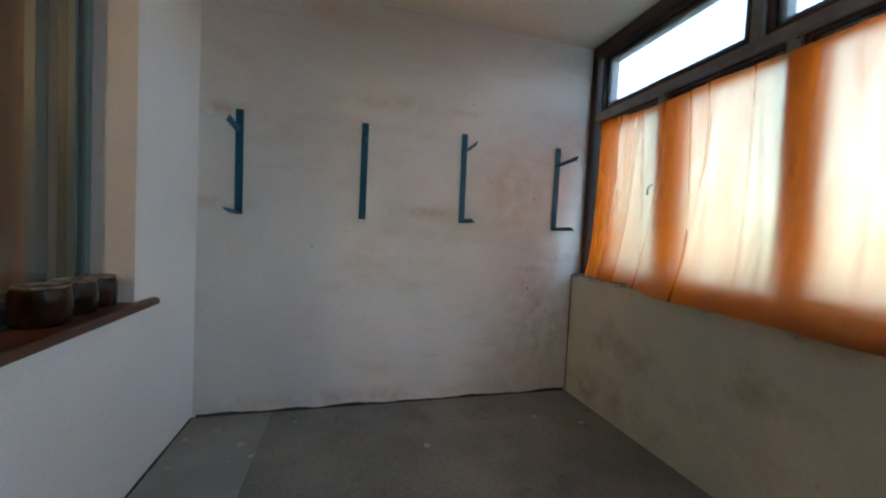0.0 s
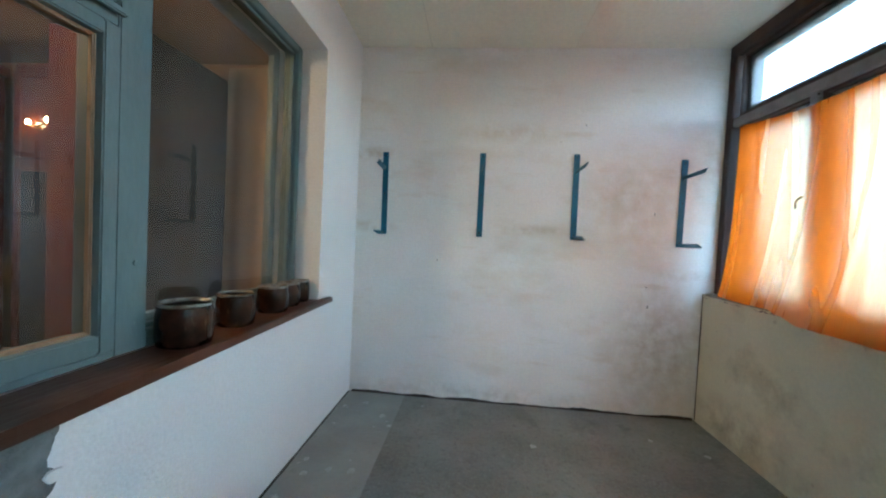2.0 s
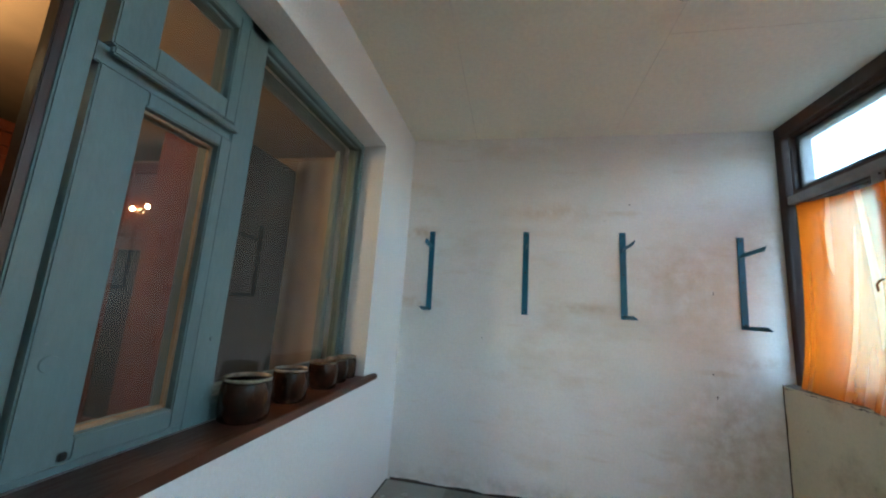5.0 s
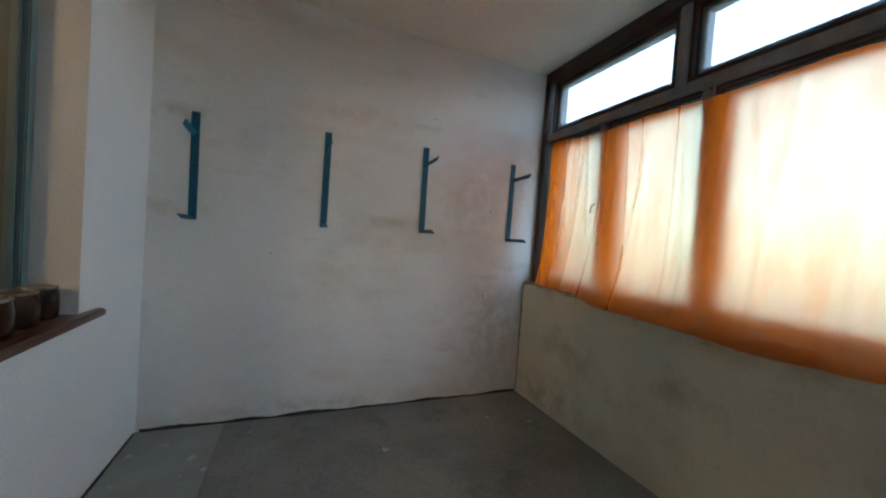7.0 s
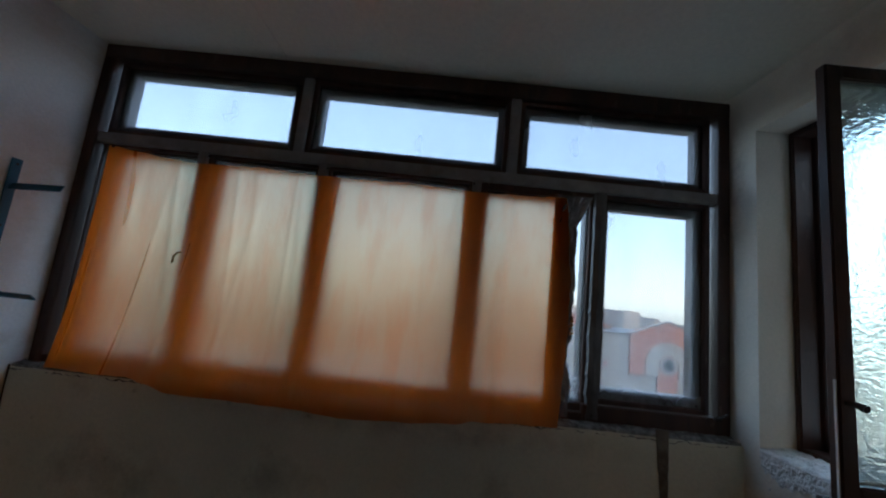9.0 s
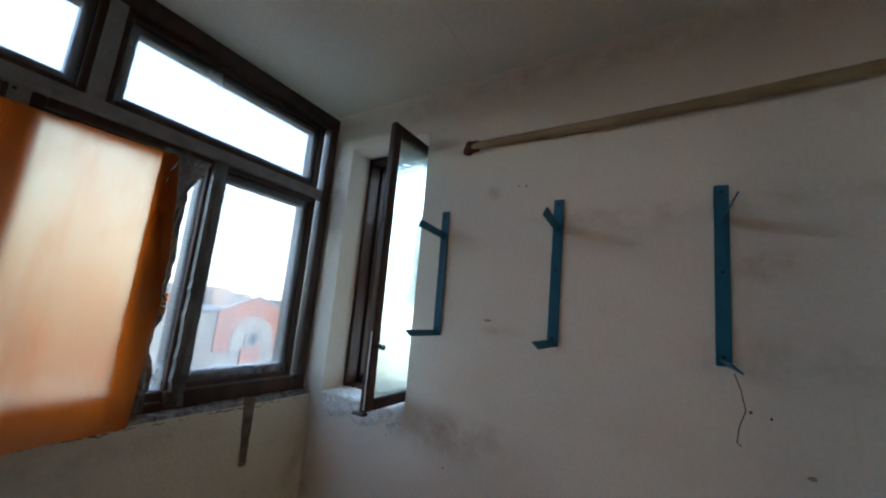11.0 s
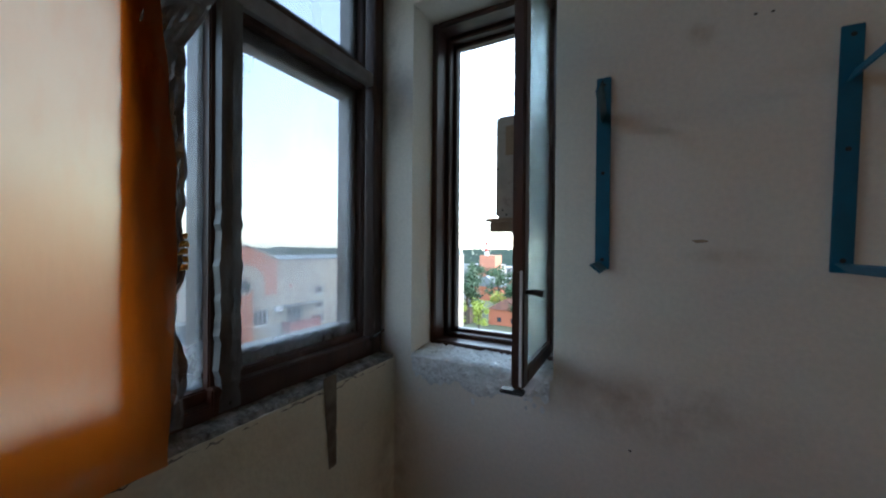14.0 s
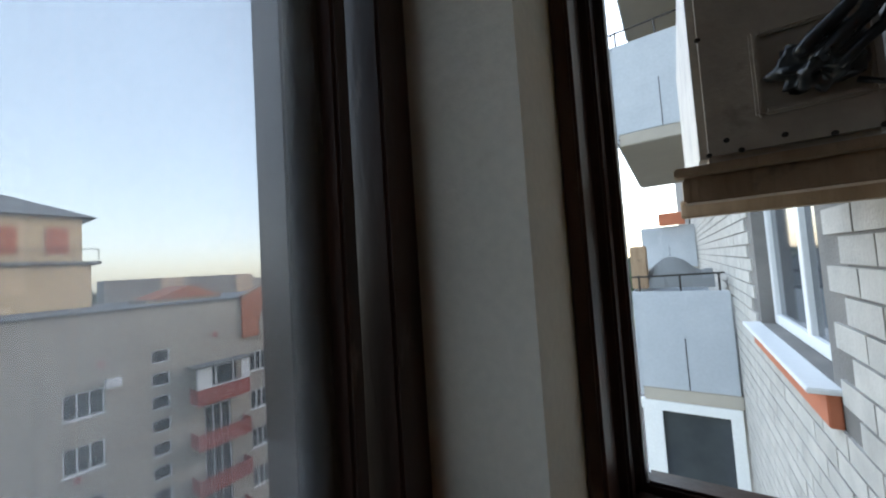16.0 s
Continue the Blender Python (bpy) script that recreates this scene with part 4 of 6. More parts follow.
box(bm, SX0 + 0.015, SX0 + 0.019, SY0 + 0.046, SY1 - 0.046, SZ0 + 0.046, SZ1 - 0.046)
pane_ = pane_of("pane", bm, M_FROST, ss, "rippled obscure glass")
pane_.data.materials.append(M_FROSTBACK)
for p in pane_.data.polygons:
    p.material_index = 1 if p.normal.x > 0.5 else 0
bm = bmesh.new()
box(bm, SX1 - 0.006, SX1 + 0.004, SY0 + 0.05, SY1 - 0.03, SZ0 - 0.004, SZ0 + 0.022, 0.003)
part("weather_bar", bm, M_PALEWOOD, ss, "worn bare wooden bottom bar")
for z in (1.13, 2.03):
    bm = bmesh.new()
    tube(bm, [(SX1 + 0.004, SY1 - 0.05, z), (SX1 + 0.006, SY1 - 0.075, z + 0.006), (SX1 + 0.008, SY1 - 0.105, z + (0.0 if z < 1.5 else -0.02))], 0.004, 8)
    part("hook", bm, M_IRON, ss, "small black hook")
bm = bmesh.new()
tube(bm, [(SX0 + 0.002, SY1 - 0.02, 1.212), (SX0 - 0.025, SY1 - 0.02, 1.214), (SX0 - 0.05, SY1 - 0.022, 1.209)], [0.006, 0.009, 0.011])
part("handle", bm, M_IRON, ss, "dark metal handle")
bm = bmesh.new()
box(bm, SX0 + 0.004, SX0 + 0.012, SY1 + 0.0005, SY1 + 0.004, SZ0 + 0.01, 1.275, 0.001)
part("weatherstrip", bm, M_PVC, ss, "strip of white sealing foam")
bm = bmesh.new()
box(bm, SX0 - 0.002, SX1 + 0.03, SY1 - 0.02, SY1 + 0.012, SZ0 - 0.014, SZ0 - 0.002, 0.003)
part("bolt", bm, M_IRON, ss, "dark metal bolt")


# ---- shelf brackets ----
def bracket(name):
    """Upright flat bar against the wall y = 0 with two arms towards +y."""
    root = thing(name, (0, 0, 0), "dark blue-green painted flat-steel shelf bracket screwed to the wall", "shelf bracket", "shelf brackets on the end walls")
    bm = bmesh.new()
    box(bm, -0.021, 0.021, 0.002, 0.008, 0.0, 0.60, 0.002)
    part("upright", bm, M_TEAL, root)
    bm = bmesh.new()
    v = box(bm, -0.0025, 0.0025, 0.008, 0.23, -0.016, 0.016)
    bmesh.ops.transform(bm, matrix=pose(0, 0, 0.475, 3, -25, 0), verts=bm.verts)
    part("arm", bm, M_TEAL, root)
    bm = bmesh.new()
    v = box(bm, -0.0025, 0.0025, 0.008, 0.235, -0.016, 0.016)
    bmesh.ops.transform(bm, matrix=pose(0, 0, 0.012, 0, 50, 0), verts=bm.verts)
    part("arm", bm, M_TEAL, root)
    for z in (0.03, 0.30, 0.575):
        bm = bmesh.new()
        bmesh.ops.create_cone(bm, segments=12, cap_ends=True, radius1=0.006, radius2=0.004, depth=0.004, matrix=pose(0, 0.009, z, 90, 0, 0))
        part("screw", bm, M_IRON, root)
    return root


first = bracket("shelf_bracket")
first.location = (1.668, 0, 1.275)
for x, z, lean in ((1.135, 1.285, -1.5), (0.60, 1.285, -1.8), (0.083, 1.295, -1.2)):
    copy_thing(first, pose(x, 0, z, 0, lean, 0))
for x, z, lean in ((0.212, 1.192, 0.6), (0.912, 1.203, 0.0), (1.572, 1.214, 0.4), (2.283, 1.198, -0.6)):
    copy_thing(first, pose(x, LONG, z, 0, lean, 180))

# ---- joints of the ceiling panels, dabs on the floor ----
for n_, x0, x1, y0, y1 in (("ceiling_joint_1", 0.508, 0.511, 0.01, 3.34), ("ceiling_joint_2", 1.514, 1.517, 0.01, 3.34), ("ceiling_joint_3", 1.52, 2.52, 2.358, 2.361)):
    bm = bmesh.new()
    v = box(bm, x0, x1, y0, y1, HIGH - 0.0015, HIGH + 0.01)
    for q in v:
        q.co.z += 0.03 * (3.345 - q.co.y) / 3.345
    solid(n_, bm, M_JOINT, "faint joint between ceiling panels", "joint", kind="structure")
rngd = random.Random(12)
for k in range(26):
    x = rngd.uniform(0.03, 0.42) if k < 18 else rngd.uniform(0.5, 2.3)
    y = rngd.uniform(0.9, 3.25)
    s_ = rngd.uniform(0.006, 0.028) if k != 3 else 0.06
    if k == 3:
        x, y = 0.50, 2.13
    bm = bmesh.new()
    ring = [bm.verts.new((x + s_ * rngd.uniform(0.6, 1.1) * math.cos(2 * math.pi * q / 11), y + s_ * rngd.uniform(0.6, 1.2) * math.sin(2 * math.pi * q / 11), 0.0052)) for q in range(11)]
    mid = bm.verts.new((x, y, 0.0075))
    for q in range(11):
        bm.faces.new((ring[q], ring[(q + 1) % 11], mid))
    solid("floor_dab", bm, M_DAB, "dab of pale plaster dried on the floor", "plaster dab", kind="structure")

# ---- lagged pipe high on the end wall ----
pipe = thing("lagged_pipe", (0.76, 0.03, 2.2), "beige lagged air-conditioner pipe running along the end wall", "pipe")
bm = bmesh.new()
tube(bm, [(1.545 - 1.53 * i / 40, (0.005 if i == 0 else 0.024), 2.192 + 0.018 * (i / 40) - 0.012 * math.sin(math.pi * i / 40) + 0.002 * noise.noise((i * 0.7, 0, 0))) for i in range(41)], [0.017 + 0.004 * min(1, i / 6) for i in range(41)])
part("lagging", bm, M_DUCT, pipe, smooth=True)
for x, y in ((1.545, 0.006), (0.012, 0.03)):
    bm = bmesh.new()
    bmesh.ops.create_icosphere(bm, subdivisions=3, radius=0.05, matrix=Matrix.LocRotScale((x, y, 2.195), None, (1.0 if x > 1 else 0.45, 0.45 if x > 1 else 0.8, 0.72)))
    for q in bm.verts:
        q.co += (q.co - Vector((x, y, 2.195))) * 0.5 * noise.noise(q.co * 40)
    part("foam_plug", bm, M_FOAM, pipe, "rusty brown foam round the hole", True)

# ---- bulb on its flex ----
lampb = thing("hanging_bulb", (1.24, 1.667, 2.565), "unlit milky light bulb in a black socket on a hook", "light bulb")
bm = bmesh.new()
tube(bm, [(1.24, 1.667, 2.57), (1.24, 1.667, 2.545), (1.252, 1.667, 2.53), (1.255, 1.667, 2.51), (1.243, 1.667, 2.498), (1.235, 1.667, 2.508)], 0.004, 8)
part("hook", bm, M_IRON, lampb)
bm = bmesh.new()
tube(bm, [(1.243, 1.667, 2.50), (1.238, 1.669, 2.42), (1.242, 1.667, 2.34), (1.24, 1.667, 2.26)], 0.003, 8)
part("flex", bm, M_WIRE, lampb, "thin white flex")
bm = bmesh.new()
lathe(bm, [(0.008, 0.075), (0.018, 0.06), (0.021, 0.03), (0.023, 0.0)], (1.24, 1.667, 2.19), 20)
part("socket", bm, M_BLACK, lampb, "black bakelite socket", True)
bm = bmesh.new()
lathe(bm, [(0.014, 0.0), (0.018, -0.015), (0.028, -0.038), (0.030, -0.055), (0.025, -0.075), (0.012, -0.088), (0.002, -0.091)], (1.24, 1.667, 2.19), 24)
part("bulb", bm, M_BULB, lampb, "milky white glass bulb", True)
lampb.location.x += 0.043

# ---- nail holes and scuffs in the plaster ----
def scuff(x, y, z, w, h_, seed, label):
    """A small flat ragged dab lying on an end wall."""
    pick = random.Random(seed)
    side = 1 if y < 1 else -1
    bm = bmesh.new()
    mid = bm.verts.new((x, y + side * 0.0035, z))
    ring = []
    for k in range(11):
        q = k * math.tau / 11
        r_ = pick.uniform(0.55, 1.0)
        ring.append(bm.verts.new((x + w * r_ * math.cos(q), y + side * 0.0012, z + h_ * r_ * math.sin(q))))
    for p, q in zip(ring, ring[1:] + ring[:1]):
        bm.faces.new((mid, p, q))
    ob = solid("nail_hole" if w < 0.009 else "scuff", bm, M_CRACK if w < 0.009 else M_SCUFF, label, "wall mark")
    tagged(ob, group="marks on the plaster")


for k, (x, z, w, h_) in enumerate(((1.301, 1.967, 0.006, 0.004), (1.266, 1.964, 0.006, 0.004), (0.419, 1.010, 0.013, 0.010), (0.542, 1.159, 0.006, 0.007), (0.494, 1.150, 0.005, 0.006), (1.415, 1.363, 0.030, 0.007), (1.585, 0.723, 0.005, 0.005))):
    scuff(x, 0.0, z, w, h_, 40 + k, "small dark nail hole in the yellowed plaster" if w < 0.009 else "brown scuff on the yellowed end wall")
for k, (x, z, w, h_) in enumerate(((2.115, 1.42, 0.004, 0.014), (2.105, 0.77, 0.005, 0.016), (2.088, 0.907, 0.004, 0.007), (0.62, 1.02, 0.005, 0.005), (1.62, 2.02, 0.004, 0.006))):
    scuff(x, 3.345, z, w, h_, 60 + k, "small dark chip in the whitewashed end wall")

# ---- the flat behind the window ----
bm = bmesh.new()
box(bm, -3.75, -0.36, -1.6, 3.62, -0.16, 0.0)
solid("room_floor", bm, M_PARQUET, "brown floor of the flat", "floor", kind="structure")
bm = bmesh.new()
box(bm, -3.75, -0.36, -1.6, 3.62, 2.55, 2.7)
solid("room_ceiling", bm, M_ROOMCEIL, "ceiling of the flat, coloured dark brown to look dim", "ceiling", kind="structure")
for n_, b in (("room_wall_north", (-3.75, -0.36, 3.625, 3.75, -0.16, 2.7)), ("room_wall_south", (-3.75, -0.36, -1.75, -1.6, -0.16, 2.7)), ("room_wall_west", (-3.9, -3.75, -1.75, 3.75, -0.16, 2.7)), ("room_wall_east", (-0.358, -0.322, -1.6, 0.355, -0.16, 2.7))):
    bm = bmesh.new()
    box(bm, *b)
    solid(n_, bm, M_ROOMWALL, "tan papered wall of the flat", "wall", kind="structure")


def cabinet_unit(name, y0, y1, glazed):
    """Upright wall-unit bay with its front at x = -3.0."""
    root = thing(name, (-3.3, (y0 + y1) / 2, 0), "red-brown polished wall unit bay with carved panel doors", "wall unit", "wall unit in the flat")
    bm = bmesh.new()
    box(bm, -3.6, -3.02, y0, y1, 0.0, 2.32, 0.004)
    part("body", bm, M_CABINET, root)
    bm = bmesh.new()
    box(bm, -3.6, -2.97, y0 - 0.01, y1 + 0.01, 2.32, 2.40, 0.01)
    part("cornice", bm, M_CABINET, root)
    for z0, z1, g in ((0.10, 0.72, False), (0.80, 1.68, glazed), (1.74, 2.28, False)):
        bm = bmesh.new()
        rectangle(bm, "x", -3.02, -2.995, y0 + 0.012, y1 - 0.012, z0, z1, 0.07, 0.006)
        d = part("door", bm, M_CABINET, root)
        bm = bmesh.new()
        box(bm, -3.018, -3.004, y0 + 0.085, y1 - 0.085, z0 + 0.075, z1 - 0.075, 0.006)
        part("panel", bm, M_DARKGLASS if g else M_CABINET, d, "dark glass panel" if g else "")
        if not g:
            bm = bmesh.new()
            rectangle(bm, "x", -3.006, -2.992, y0 + 0.13, y1 - 0.13, z0 + 0.13, z1 - 0.13, 0.022, 0.006)
            part("moulding", bm, M_CABINET, d)
        bm = bmesh.new()
        bmesh.ops.create_icosphere(bm, subdivisions=2, radius=0.014, matrix=Matrix.Translation((-2.985, y0 + 0.05, (z0 + z1) / 2)))
        part("knob", bm, M_BRASS, d, "brass knob", True)


for k in range(6):
    cabinet_unit("wall_unit", 0.05 + 0.56 * k, 0.60 + 0.56 * k, k % 2 == 0)
ward = thing("wardrobe", (-1.5, 3.2, 0), "dark grey wardrobe with a red-brown side against the papered wall", "wardrobe")
bm = bmesh.new()
box(bm, -1.83, -1.23, 2.82, 3.61, 0.0, 2.40, 0.006)
part("body", bm, M_WARDROBE, ward)
part("side_panel", bar("y", 2.795, 2.82, -1.83, -1.232, 0.0, 2.40, 0.003), M_CABINET, ward, "red-brown veneered side")
tall = thing("tall_cabinet", (-2.3, 3.4, 0), "tall red-brown cabinet beside the grey wardrobe", "cabinet")
bm = bmesh.new()
box(bm, -2.70, -1.89, 3.24, 3.62, 0.0, 2.36, 0.006)
part("body", bm, M_CABINET, tall)
for x0, x1 in ((-2.68, -2.30), (-2.29, -1.91)):
    for z0, z1 in ((0.08, 1.60), (1.64, 2.30)):
        bm = bmesh.new()
        rectangle(bm, "y", 3.218, 3.240, x0, x1, z0, z1, 0.06, 0.005)
        d_ = part("door", bm, M_CABINET, tall)
        bm = bmesh.new()
        box(bm, x0 + 0.05, x1 - 0.05, 3.228, 3.236, z0 + 0.05, z1 - 0.05)
        part("panel", bm, M_DARKGLASS if z1 < 1.7 else M_CABINET, d_, "dark glass panel" if z1 < 1.7 else "")
# two glowing bulbs on an arm, added to give the cabinet its bright glints
twin = thing("twin_lamp", (-2.44, 3.2, 1.9), "two small glowing bulbs added for the bright glints on the tall cabinet", "lamp")
bm = bmesh.new()
tube(bm, [(-2.52, 3.195, 1.885), (-2.44, 3.185, 1.87), (-2.36, 3.195, 1.905)], 0.006, 8)
tube(bm, [(-2.44, 3.217, 1.87), (-2.44, 3.185, 1.87)], 0.012, 8)
part("arm", bm, M_BRASS, twin)
for x, z in ((-2.52, 1.885), (-2.36, 1.905)):
    bm = bmesh.new()
    lathe(bm, [(0.006, 0.0), (0.014, 0.008), (0.017, 0.02), (0.011, 0.035), (0.002, 0.042)], (x, 3.195, z), 14)
    part("bulb", bm, M_GLOW, twin, "glowing warm bulb added as a glint", True)
# folded tan sheet, added in place of the papered wall beside the wardrobe
bm = bmesh.new()
rows = []
for i in range(81):
    u = i / 80
    x = -1.215 + 0.83 * u
    rows.append([bm.verts.new((x, 3.58 + 0.008 * math.sin(u * 30) + 0.01 * noise.noise((u * 9, z_, 0)), z_)) for z_ in (0.02, 0.8, 1.6, 2.5)])
for p, q in zip(rows, rows[1:]):
    for k in range(3):
        bm.faces.new((p[k], q[k], q[k + 1], p[k + 1]))
solid("room_wall_sheet", bm, M_ROOMSHEET, "folded tan sheet standing in for the papered wall of the flat", "curtain", smooth=True)
bed = thing("sofa_bed", (-2.2, 1.7, 0), "low sofa bed with a cream bedspread", "bed")
bm = bmesh.new()
box(bm, -2.75, -1.6, 1.25, 2.15, 0.0, 0.26, 0.01)
part("base", bm, M_CABINET, bed)
bm = bmesh.new()
box(bm, -2.77, -1.58, 1.23, 2.17, 0.26, 0.42, 0.05)
part("bedspread", bm, M_COVER, bed, "cream quilted bedspread")
ch = thing("chandelier", (-1.75, 1.35, 2.55), "brass ceiling lamp with cream glass shades", "ceiling lamp")
bm = bmesh.new()
tube(bm, [(-1.75, 1.35, 2.55), (-1.75, 1.35, 2.22)], 0.01)
part("stem", bm, M_BRASS, ch)
for k in range(3):
    a = 2.1 * k + 0.4
    bm = bmesh.new()
    tube(bm, [(-1.75, 1.35, 2.26), (-1.75 + 0.12 * math.cos(a), 1.35 + 0.12 * math.sin(a), 2.21), (-1.75 + 0.22 * math.cos(a), 1.35 + 0.22 * math.sin(a), 2.25)], 0.008)
    part("arm", bm, M_BRASS, ch)
    bm = bmesh.new()
    lathe(bm, [(0.02, 0.0), (0.05, 0.02), (0.07, 0.07), (0.075, 0.10)], (-1.75 + 0.22 * math.cos(a), 1.35 + 0.22 * math.sin(a), 2.25), 20)
    part("shade", bm, M_GLOW, ch, "glowing cream glass shade", True)

# ---- small traces on the end walls ----
bm = bmesh.new()
rows = []
for i in range(25):
    z = 0.60 + 0.31 * i / 24
    w = 0.030 * (0.55 + 0.45 * (i / 24)) + 0.003 * noise.noise((z * 30, 1, 1))
    y = 0.352 + 0.015 * i / 24
    rows.append([bm.verts.new((WIDE - 0.003, y - w, z)), bm.verts.new((WIDE - 0.003, y + w, z))])
for a, b in zip(rows, rows[1:]):
    bm.faces.new((a[0], b[0], b[1], a[1]))
solid("parapet_streak", bm, M_STREAK, "brown-grey bare streak down the parapet", "streak", kind="structure")
thr = thing("thread", (0.60, 0.2, 1.28), "thin dark thread hanging from a shelf bracket", "thread")
bm = bmesh.new()
tube(bm, [(0.602, 0.20, 1.283), (0.59, 0.202, 1.24), (0.583, 0.20, 1.19), (0.598, 0.20, 1.15), (0.605, 0.20, 1.11), (0.596, 0.20, 1.10)], 0.0013, 5)
part("strand", bm, M_IRON, thr)

# ---- outside: ground, road, facade of the house ----
GZ = -21.0
bm = bmesh.new()
bmesh.ops.create_grid(bm, x_segments=2, y_segments=2, size=2500, matrix=Matrix.Translation((0, 0, GZ)))
solid("ground", bm, M_GROUND, "dry grass and earth round the houses", "ground", kind="structure")
bm = bmesh.new()
box(bm, 4.0, 14.5, -160, 40, GZ - 0.1, GZ + 0.03)
solid("road", bm, M_ASPHALT, "grey asphalt yard road", "road", kind="structure")

XF = 1.81
fac = thing("house_front", (XF, -20, GZ), "white brick front of the apartment house", "facade", kind="structure")
HOLE = (-2.90, -1.55, 0.80, 2.15)
bm = bmesh.new()
cut_wall(bm, "x", XF - 0.35, XF - 0.012, -45.0, -0.38, GZ, 8.6, [HOLE])
part("backing_wall", bm, M_MORTAR, fac, "grey mortar behind the bricks")
LEN, HGT, GAP = 0.25, 0.088, 0.011


def brick_spots(y0, y1, z0, z1):
    out = []
    row = 0
    z = z0
    while z + HGT <= z1 + 0.02:
        y = y1 - (0.13 if row % 2 else 0.0)
        while y - LEN > y0:
            if not (y > HOLE[0] - 0.01 and y - LEN < HOLE[1] + 0.01 and z + HGT > HOLE[2] - 0.06 and z < HOLE[3]):
                out.append((y - LEN, z))
            y -= LEN + GAP
        z += HGT + GAP
        row += 1
    return out


spots = brick_spots(-13.0, -0.40, -3.4, 4.2)
spots.sort(key=lambda s: (s[0] + 0.4) ** 2 + (s[1] - 0.9) ** 2)
near_bricks, far_bricks = spots[:300], spots[300:]
bm = bmesh.new()
for y, z in far_bricks:
    j = 0.002 * noise.noise((y * 9, z * 9, 0))
    box(bm, XF - 0.012, XF + j, y, y + LEN, z, z + HGT)
tagged(part("bricks", bm, M_BRICK, fac, "white lime bricks farther along"), kind="stuff")

wf = thing("facade_window", (XF, -2.3, 0.83), "white plastic window with a white sill over a terracotta band", "window")
bm = bmesh.new()
rectangle(bm, "x", XF - 0.14, XF - 0.08, -2.89, -1.56, 0.805, 2.145, 0.065, 0.005)
fr_ = part("frame", bm, M_PVC, wf)
part("mullion", bar("x", XF - 0.14, XF - 0.08, -2.16, -2.09, 0.87, 2.08), M_PVC, fr_)
bm = bmesh.new()
box(bm, XF - 0.115, XF - 0.105, -2.83, -1.62, 0.865, 2.085)
part("pane", bm, M_DARKGLASS, wf, "dark reflecting pane")
bm = bmesh.new()
box(bm, XF - 0.08, XF + 0.085, -2.98, -1.46, 0.775, 0.797, 0.004)
part("sill", bm, M_PVC, wf, "white metal sill")
part("band", bar("x", XF - 0.01, XF + 0.03, -2.96, -1.48, 0.650, 0.774, 0.004), M_REDBAND, wf, "terracotta painted band")

# ---- air conditioner on its wooden shelf ----
AY = -0.475
ac = thing("air_conditioner", (2.1, AY - 0.4, 1.475), "old grey-beige outdoor air-conditioner unit on a wooden shelf", "air conditioner")
bm = bmesh.new()
box(bm, 1.98, 2.232, AY - 0.78, AY, 1.476, 1.985, 0.014)
body_ = part("casing", bm, M_AC, ac)
bm = bmesh.new()
box(bm, 2.055, 2.178, AY, AY + 0.004, 1.785, 1.930, 0.001)
part("label_plate", bm, M_ACLABEL, body_, "yellowed label plate")
for z, w, x in ((1.895, 0.075, 2.115), (1.815, 0.05, 2.125)):
    bm = bmesh.new()
    box(bm, x - w / 2, x + w / 2, AY + 0.004, AY + 0.018, z - 0.010, z + 0.010, 0.004)
    part("grip", bm, M_ACLABEL, body_)
bm = bmesh.new()
rectangle(bm, "y", AY, AY + 0.012, 1.99, 2.145, 1.545, 1.70, 0.012, 0.004)
part("valve_cover", bm, M_AC, body_)
for x, z in ((1.995, 1.492), (2.218, 1.492), (1.995, 1.968), (2.218, 1.968), (2.218, 1.72), (2.17, 1.492), (2.05, 1.492), (2.19, 1.515), (2.11, 1.505)):
    bm = bmesh.new()
    bmesh.ops.create_cone(bm, segments=10, cap_ends=True, radius1=0.005, radius2=0.004, depth=0.004, matrix=pose(x, AY + 0.002, z, 90, 0, 0))
    part("screw", bm, M_IRON, body_)
for k, (dx, dz) in enumerate(((0.0, 0.0), (0.022, 0.018), (-0.016, -0.022))):
    bm = bmesh.new()
    pts = [(2.075 + dx, AY + 0.01, 1.615 + dz), (2.065 + dx, AY + 0.05, 1.61 + dz), (2.02 + dx, AY + 0.065, 1.65 + dz), (1.965 + dx * 0.6, AY + 0.055, 1.73 + dz), (1.915 + dx * 0.5, AY + 0.03, 1.85 + dz), (1.89 + dx * 0.4, AY, 2.02), (1.87, AY - 0.06, 2.30)]
    fine_pts = []
    for p_, q_ in zip(pts, pts[1:]):
        for m_ in range(6):
            v_ = Vector(p_).lerp(Vector(q_), m_ / 6)
            fine_pts.append(v_ + Vector((noise.noise(v_ * 25), noise.noise(v_ * 25 + Vector((5, 0, 0))), 0)) * 0.004)
    tube(bm, fine_pts, [(0.013 - 0.002 * k) * (1 + 0.18 * noise.noise(v_ * 60)) for v_ in fine_pts])
    part("pipe", bm, M_BLACK, ac, "black lagged refrigerant pipe", True)
bm = bmesh.new()
cen = Vector((2.065, AY + 0.02, 1.61))
bmesh.ops.create_icosphere(bm, subdivisions=4, radius=0.05, matrix=Matrix.LocRotScale(cen, None, (1, 0.7, 0.9)))
for q in bm.verts:
    q.co += (q.co - cen) * 0.8 * noise.noise(q.co * 45)
part("valve_wrap", bm, M_BLACK, ac, "black tape wrapped round the valves", True)
bm = bmesh.new()
tube(bm, [(2.02, AY + 0.012, 1.57), (1.97, AY + 0.03, 1.54), (1.91, AY + 0.03, 1.55), (1.86, AY, 1.60), (XF + 0.01, AY - 0.04, 1.585)], 0.005, 8)
